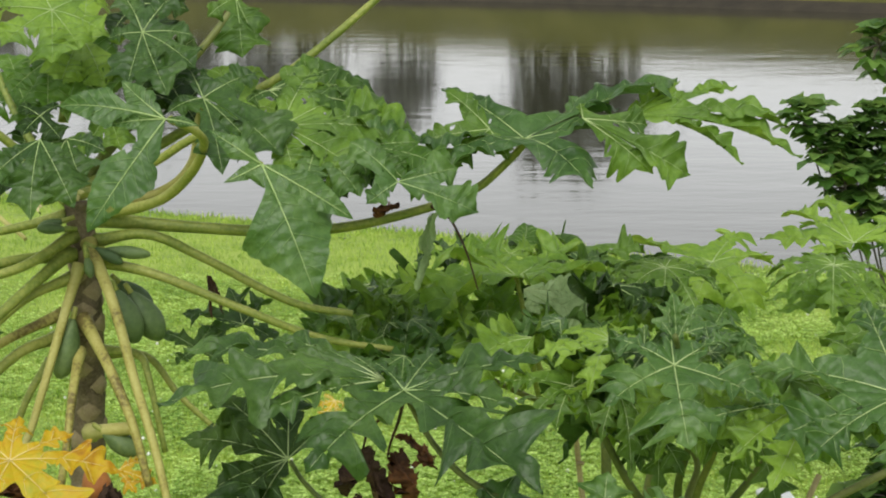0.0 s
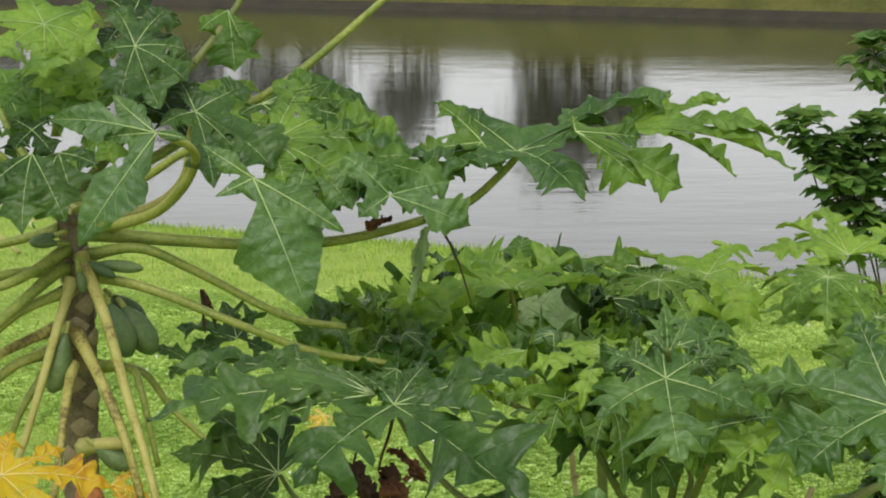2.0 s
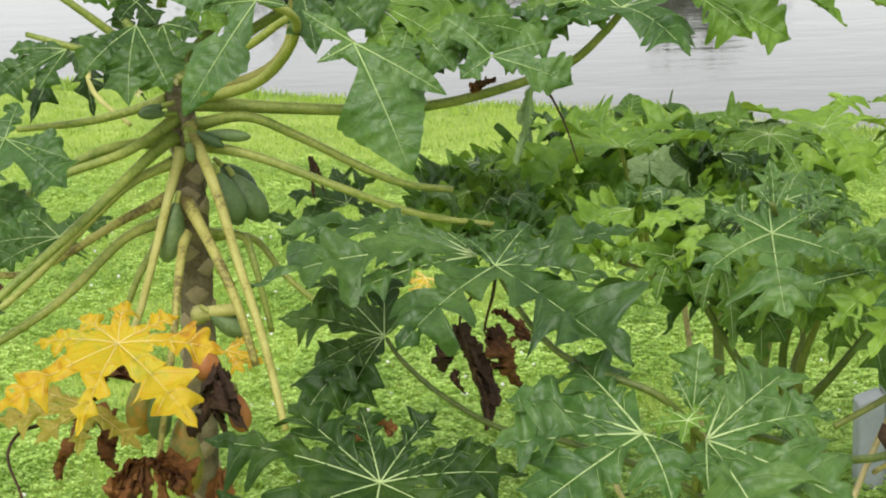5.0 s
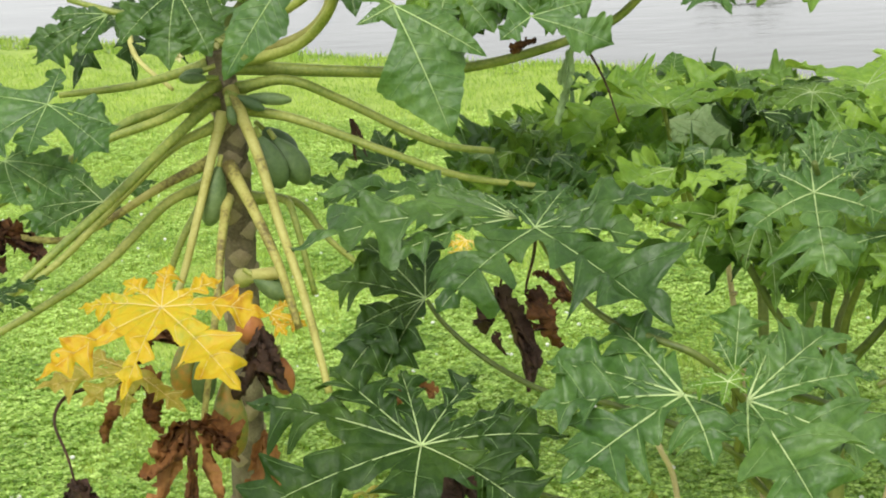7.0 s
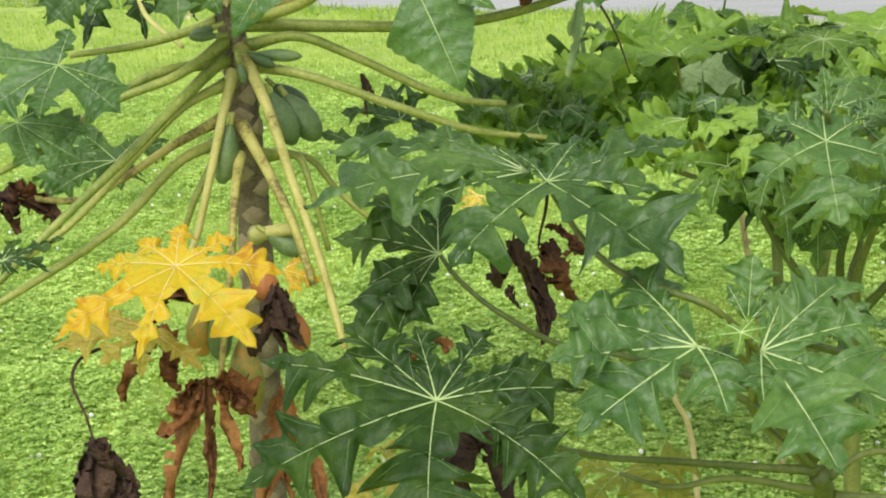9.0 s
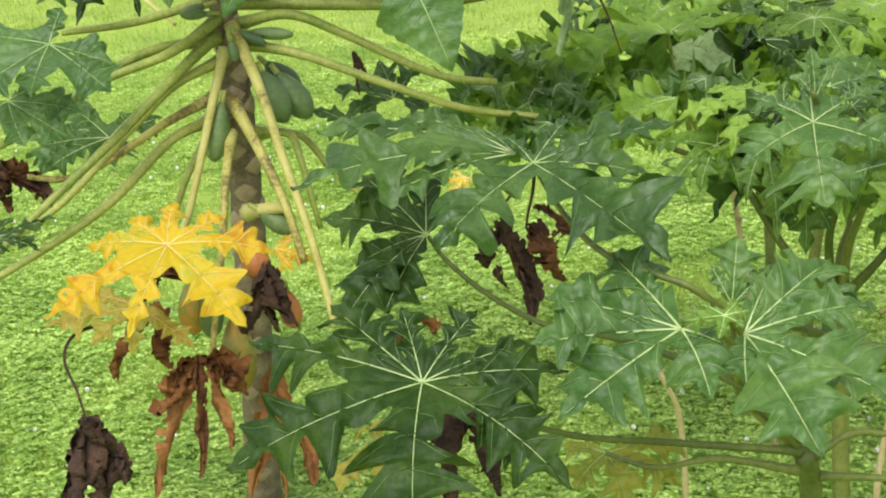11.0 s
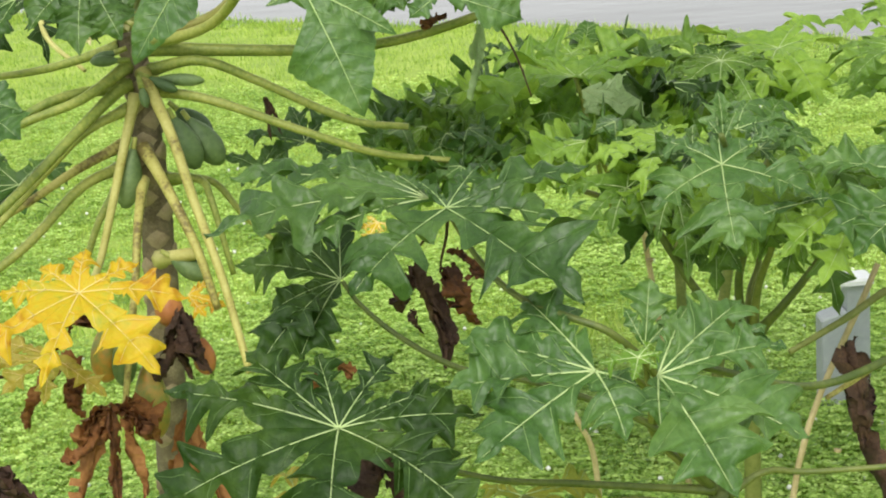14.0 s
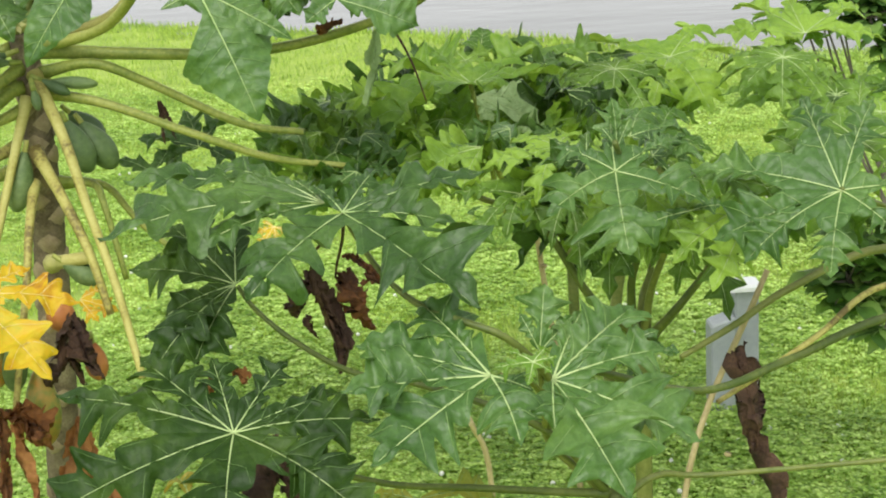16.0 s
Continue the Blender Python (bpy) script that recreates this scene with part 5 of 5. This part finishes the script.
crown(leafy, (0.814, 4.591, 1.277), (0.27, 0.2, 0.13), 9, (0.13, 0.22), (MID, WAXY, YOUNG_AND_BACKLIT), 12)
crown(leafy, (0.612, 4.657, 1.367), (0.22, 0.2, 0.16), 8, (0.13, 0.22), (MID, WAXY, LEAF), 14)
far = thing("papaya_tree", (0.930, 6.030, 0.0), "young papaya tree near the pond with bright leaves", "papaya tree")
part("trunk", tube([(0.930, 6.030, 0.0), (1.010, 6.030, 0.600), (1.190, 6.020, 0.989)], 0.022, 0.016, sides=12, steps=8), STEM, far)
petiole(far, (1.190, 6.014, 0.974), (1.147, 5.950, 1.089), (1.152, 5.920, 1.211), (1.161, 5.900, 1.310), r=0.0115, mat=STALK)
leaf(far, (1.161, 5.900, 1.317), (0.912, 6.150, 1.341), (0.914, 5.800, 1.281), (1.046, 5.620, 1.210), (1.243, 5.620, 1.176), (1.403, 6.000, 1.283), (1.321, 6.200, 1.351), face=(0, -0.06, 1), width=1.4, widths=(1, 1.1, 1.2, 1.4, 1, 1), hang=1.7, sinus=0.32, mat=YOUNG_AND_BACKLIT)
leaf(far, (1.078, 6.110, 1.298), (0.897, 6.004, 1.292), (0.946, 5.784, 1.255), (1.112, 5.885, 1.241), mat=MID, width=1.8)
leaf(far, (0.979, 5.877, 1.214), (0.817, 5.667, 1.213), (0.995, 5.651, 1.158), (1.091, 5.771, 1.209), mat=YOUNG_AND_BACKLIT, width=1.8)

crown(far, (1.224, 5.976, 1.196), (0.3, 0.25, 0.1), 3, (0.13, 0.24), (YOUNG_AND_BACKLIT, MID), 16)

side_tree = thing("papaya_tree", (1.717, 4.199, 0.0), "young papaya tree beside the bed with long stalks", "papaya tree")
part("trunk", tube([(1.717, 4.199, 0.0), (1.715, 4.196, 0.627), (1.698, 4.211, 1.021)], 0.045, 0.034, sides=14, steps=8), STEM, side_tree)
petiole(side_tree, (1.696, 4.203, 0.993), (1.304, 3.976, 1.037), (1.024, 3.779, 1.026), (0.777, 3.588, 1.041), (0.474, 3.274, 1.235), r=0.0107, mat=STEM)
petiole(side_tree, (1.698, 4.211, 1.021), (1.324, 4.045, 1.094), (1.091, 3.835, 1.049), (0.832, 3.671, 0.978), r=0.0082, mat=PALE)
petiole(side_tree, (1.700, 4.219, 1.048), (1.375, 4.211, 1.134), (1.108, 4.106, 1.084), (0.955, 4.043, 1.022), (0.812, 3.984, 0.972), r=0.0107, mat=STEM)
petiole(side_tree, (1.702, 4.227, 1.075), (1.333, 3.948, 1.297), (1.125, 3.738, 1.428), r=0.0082, mat=STEM)
leaf(side_tree, (1.152, 3.985, 1.343), (0.841, 3.955, 1.420), (0.874, 3.840, 1.383), (0.993, 3.768, 1.316), (1.119, 4.269, 1.420), mat=MID, width=1.3)
leaf(side_tree, (1.241, 4.004, 1.465), (1.315, 4.238, 1.561), even=0.9, width=1.3, mat=MID)
leaf(side_tree, (1.471, 5.000, 1.343), (1.140, 4.918, 1.358), mat=YOUNG_AND_BACKLIT, even=0.9, width=1.3)
leaf(side_tree, (1.471, 5.002, 1.351), (1.698, 4.986, 1.339), even=0.9, width=1.3, mat=MID)
leaf(side_tree, (1.405, 5.100, 1.519), (1.124, 5.080, 1.537), (1.244, 5.300, 1.577), (1.406, 5.400, 1.615), (1.632, 5.050, 1.488), (1.622, 5.300, 1.548), (1.236, 4.950, 1.511), face=(0, -0.25, 0.97), width=1.3, sinus=0.32, mat=MID)
withered(side_tree, (0.926, 3.930, 1.003), (1.000, 3.880, 0.633), 0.14, 1, DARK, "dead blackish leaf hanging from a stalk", seed=31)
withered(side_tree, (0.942, 3.920, 1.009), (0.979, 3.890, 0.769), 0.13, 1, DARK, "dead blackish leaf hanging from a stalk", seed=35)

leaf(side_tree, (1.279, 4.858, 1.500), (1.128, 4.749, 1.430), even=0.95, width=1.3, mat=MID)
leaf(side_tree, (1.421, 5.264, 1.524), (1.261, 5.166, 1.511), even=0.95, mat=YOUNG_AND_BACKLIT, width=1.3)
leaf(side_tree, (1.477, 4.595, 1.389), (1.354, 4.485, 1.346), even=0.95, width=1.3, mat=MID)

leaf(side_tree, (1.125, 3.740, 1.423), (1.052, 3.561, 1.281), (0.888, 3.648, 1.301), (0.835, 3.717, 1.335), (0.822, 3.890, 1.450), (1.099, 3.983, 1.584), (1.247, 3.922, 1.579), (1.298, 3.692, 1.434), (1.217, 3.589, 1.342), face=(-0.2, -0.55, 0.81), width=1.3, widths=(1.3, 1.1, 1.1, 0.9, 0.9, 1.1, 1, 1), sinus=0.38, mat=WAXY)
leaf(side_tree, (0.975, 3.950, 1.349), (0.688, 3.905, 1.323), (0.760, 3.798, 1.262), (0.831, 3.718, 1.216), (0.962, 4.066, 1.416), face=(0, -0.5, 0.87), width=1.3, sinus=0.36, mat=MID)

crown(side_tree, (1.145, 4.600, 1.200), (0.2, 0.2, 0.08), 5, (0.14, 0.24), (MID, YOUNG_AND_BACKLIT), 18)

# ---- canes and the post ----
def cane(points, r):
    ob = thing("bamboo_cane", points[0], "thin pale brown cane leaning among the papaya stalks", "cane", "canes in the bed")
    part("cane_rod", tube(points, r, r * 0.85, sides=8, steps=6), CANE, ob)
    for k in range(1, 5):
        p = np.array(points[0]) + (np.array(points[-1]) - np.array(points[0])) * k / 5
        ax = unit(np.array(points[-1]) - np.array(points[0]))
        part("cane_node", tube([p - ax * 0.004, p, p + ax * 0.004], r * 1.02, r * 1.15, sides=8, steps=2), CANE, ob)
    return ob


cane([(0.769, 3.975, 0.0), (0.840, 4.044, 0.655), (1.054, 4.122, 1.129)], 0.0085)
cane([(0.348, 4.017, 0.0), (0.349, 4.021, 0.661), (0.299, 3.979, 0.860)], 0.008)
cane([(0.740, 5.291, 0.0), (0.640, 5.291, 0.760), (0.612, 5.265, 1.021)], 0.010)

post = thing("utility_post", (1.379, 5.986, 0.000), "pale grey painted utility post with a white cap", "post")


def box(c, sx, sy, z0, z1, bevel=0.006, top=None):
    """A box with bevelled uprights; top: height change across x."""
    v, f = [], []
    for z, ins in ((z0, 0), (z1 - bevel, 0), (z1, bevel)):
        for x, y in ((-1, -1), (1, -1), (1, 1), (-1, 1)):
            for q in (0, 1):
                dx, dy = (bevel, 0) if (q == 1) == (x * y > 0) else (0, bevel)
                px, py = x * (sx / 2 - dx - ins), y * (sy / 2 - dy - ins)
                v.append((c[0] + px, c[1] + py, c[2] + z + (top * px / sx if top and z > z0 else 0)))
    for k in range(2):
        for q in range(8):
            f.append((k * 8 + q, k * 8 + (q + 1) % 8, (k + 1) * 8 + (q + 1) % 8, (k + 1) * 8 + q))
    f += [tuple(range(8))[::-1], tuple(range(16, 24))]
    return np.array(v), f


pb = np.array(post.location)
part("post_body", box(pb + (0.05, 0, 0), 0.085, 0.085, 0, 0.46), POST, post, smooth=False)
part("post_cap", box(pb + (0.045, -0.005, 0), 0.115, 0.11, 0.462, 0.485, 0.008), CAP, post, "white flat cap", smooth=False)
part("side_panel", box(pb + (-0.04, -0.02, 0), 0.09, 0.1, 0, 0.36, top=0.03), POST, post, smooth=False)


# ---- shrub by the pond, far trees ----
def shrub_leaf(at, d, size, rnd):
    d = unit(d)
    s = unit(np.cross(d, (rnd.uniform(-0.4, 0.4), rnd.uniform(-0.4, 0.4), 1)))
    nn_ = np.cross(s, d)
    v = []
    for u, w in ((0, 0.04), (0.3, 0.33), (0.7, 0.38), (1, 0.06)):
        c = at + d * size * u + nn_ * (size * 0.12 * math.sin(math.pi * u)) + np.array((0, 0, -0.25 * size * u * u))
        v += [c - s * size * w + nn_ * size * w * 0.25, c, c + s * size * w + nn_ * size * w * 0.25]
    f = [(3 * i + k, 3 * i + k + 1, 3 * i + k + 4, 3 * i + k + 3) for i in range(3) for k in range(2)]
    return np.array(v), f


def shrub(at, clumps, size, label, seed):
    """A woody shrub: stems to each clump, whorls of oval leaves."""
    rnd = random.Random(seed)
    ob = thing("shrub", at, label, "shrub")
    pieces, stems = [], []
    for c, r in clumps:
        c = np.array(c, float)
        mid = (np.array(at) + c) / 2 + (rnd.uniform(-0.1, 0.1), rnd.uniform(-0.1, 0.1), 0)
        if len(stems) == 0 or rnd.random() < 0.4:
            stems.append(tube([at, mid, c], 0.008, 0.003, sides=6, steps=5))
        for k in range(int(52 * (r / 0.2) ** 1.5)):
            q = np.array([rnd.gauss(0, 1) for _ in range(3)])
            q = unit(q) * r * rnd.uniform(0.3, 1.0)
            tip = c + q
            stems.append(tube([c, c + q * 0.6, tip], 0.004, 0.002, sides=4, steps=2))
            for w in range(5):
                a = w * 2.4 + rnd.uniform(-0.4, 0.4)
                pieces.append(shrub_leaf(tip, np.array((math.cos(a), math.sin(a), 0.35)) + q * 0.8 / r, size * rnd.uniform(0.7, 1.2), rnd))
    part("branchwork", joined(*stems), TRUNK, ob)
    part("foliage", joined(*pieces), SHRUB, ob)
    return ob


shrub((2.503, 7.177, 0.0), [((1.713, 6.878, 1.693), 0.085), ((1.811, 6.867, 1.661), 0.08), ((1.766, 6.853, 1.564), 0.075), ((1.915, 6.947, 1.573), 0.1), ((1.991, 6.920, 1.442), 0.12), ((1.902, 6.921, 1.420), 0.09), ((1.866, 6.885, 1.492), 0.09), ((2.103, 6.942, 1.606), 0.14), ((1.982, 6.962, 1.682), 0.08), ((2.041, 7.009, 1.973), 0.08), ((2.138, 7.093, 1.905), 0.1), ((1.956, 6.903, 1.333), 0.09), ((2.067, 6.894, 1.322), 0.12), ((2.119, 6.817, 1.245), 0.1), ((2.231, 6.883, 1.138), 0.12)], 0.082, "green broad-leaved shrub by the pond", 3)
shrub((2.160, 5.319, 0.0), [((1.623, 5.148, 0.820), 0.14), ((1.548, 5.129, 0.741), 0.12), ((1.713, 5.202, 0.669), 0.16)], 0.08, "small dark green shrub beside the bed", 5)


def far_tree(x, y, height, seed, bare):
    """A far tree beyond the pond: trunk, limbs, twigs and a ragged crown of leaf tufts."""
    rnd = random.Random(seed)
    z = ground_height(x, y)
    ob = thing("tree", (x, y, z), "thin tree beyond the pond" if bare else "leafy dark tree beyond the pond", "tree", "trees on the far bank")
    o = np.array((x, y, z - 0.2))
    pieces = [tube([o, o + (rnd.uniform(-0.3, 0.3), 0, height * 0.5), o + (rnd.uniform(-0.5, 0.5), 0, height)], 0.004 * height + 0.01, 0.01, sides=7, steps=5)]
    tufts = []
    for k in range(12):
        h = height * rnd.uniform(0.3, 0.95)
        a, ln = rnd.uniform(0, 6.28), height * rnd.uniform(0.2, 0.42)
        s = o + (0, 0, h)
        e = s + np.array((math.cos(a) * ln, math.sin(a) * ln, ln * rnd.uniform(0.3, 0.9)))
        pieces.append(tube([s, (s + e) / 2 + (0, 0, -0.05 * ln), e], 0.03, 0.01, sides=5, steps=3))
        for q in range(7 if bare else 15):
            c = e + np.array([rnd.gauss(0, 0.5 * ln) for _ in range(3)])
            for w in range(7):
                d = unit(np.array([rnd.gauss(0, 1) for _ in range(3)]))
                s2 = unit(np.cross(d, (0.3, 0.1, 1))) * 0.14
                p = c + d * 0.25
                tufts.append((np.array([p, p + d * 0.2 + s2, p + d * 0.5, p + d * 0.2 - s2]), [(0, 1, 2, 3)]))
    part("trunk", joined(*pieces), TRUNK, ob)
    part("crown", joined(*tufts), CROWN, ob)


far_rnd = random.Random(77)
for fx in (-22, -17.5, -14, -9.5, -8.2, -6.9, -3.1, -2.0, -0.6, 3.0, 8.1, 9.0, 10.2, 11.4, 20.5, 21.6, 23.0, 26.5):
    far_tree(fx, far_shore(max(-60, min(30, fx))) + 8 + far_rnd.uniform(0, 9), far_rnd.uniform(2.0, 3.9), int(fx * 10) + 400, far_rnd.random() < 0.6)
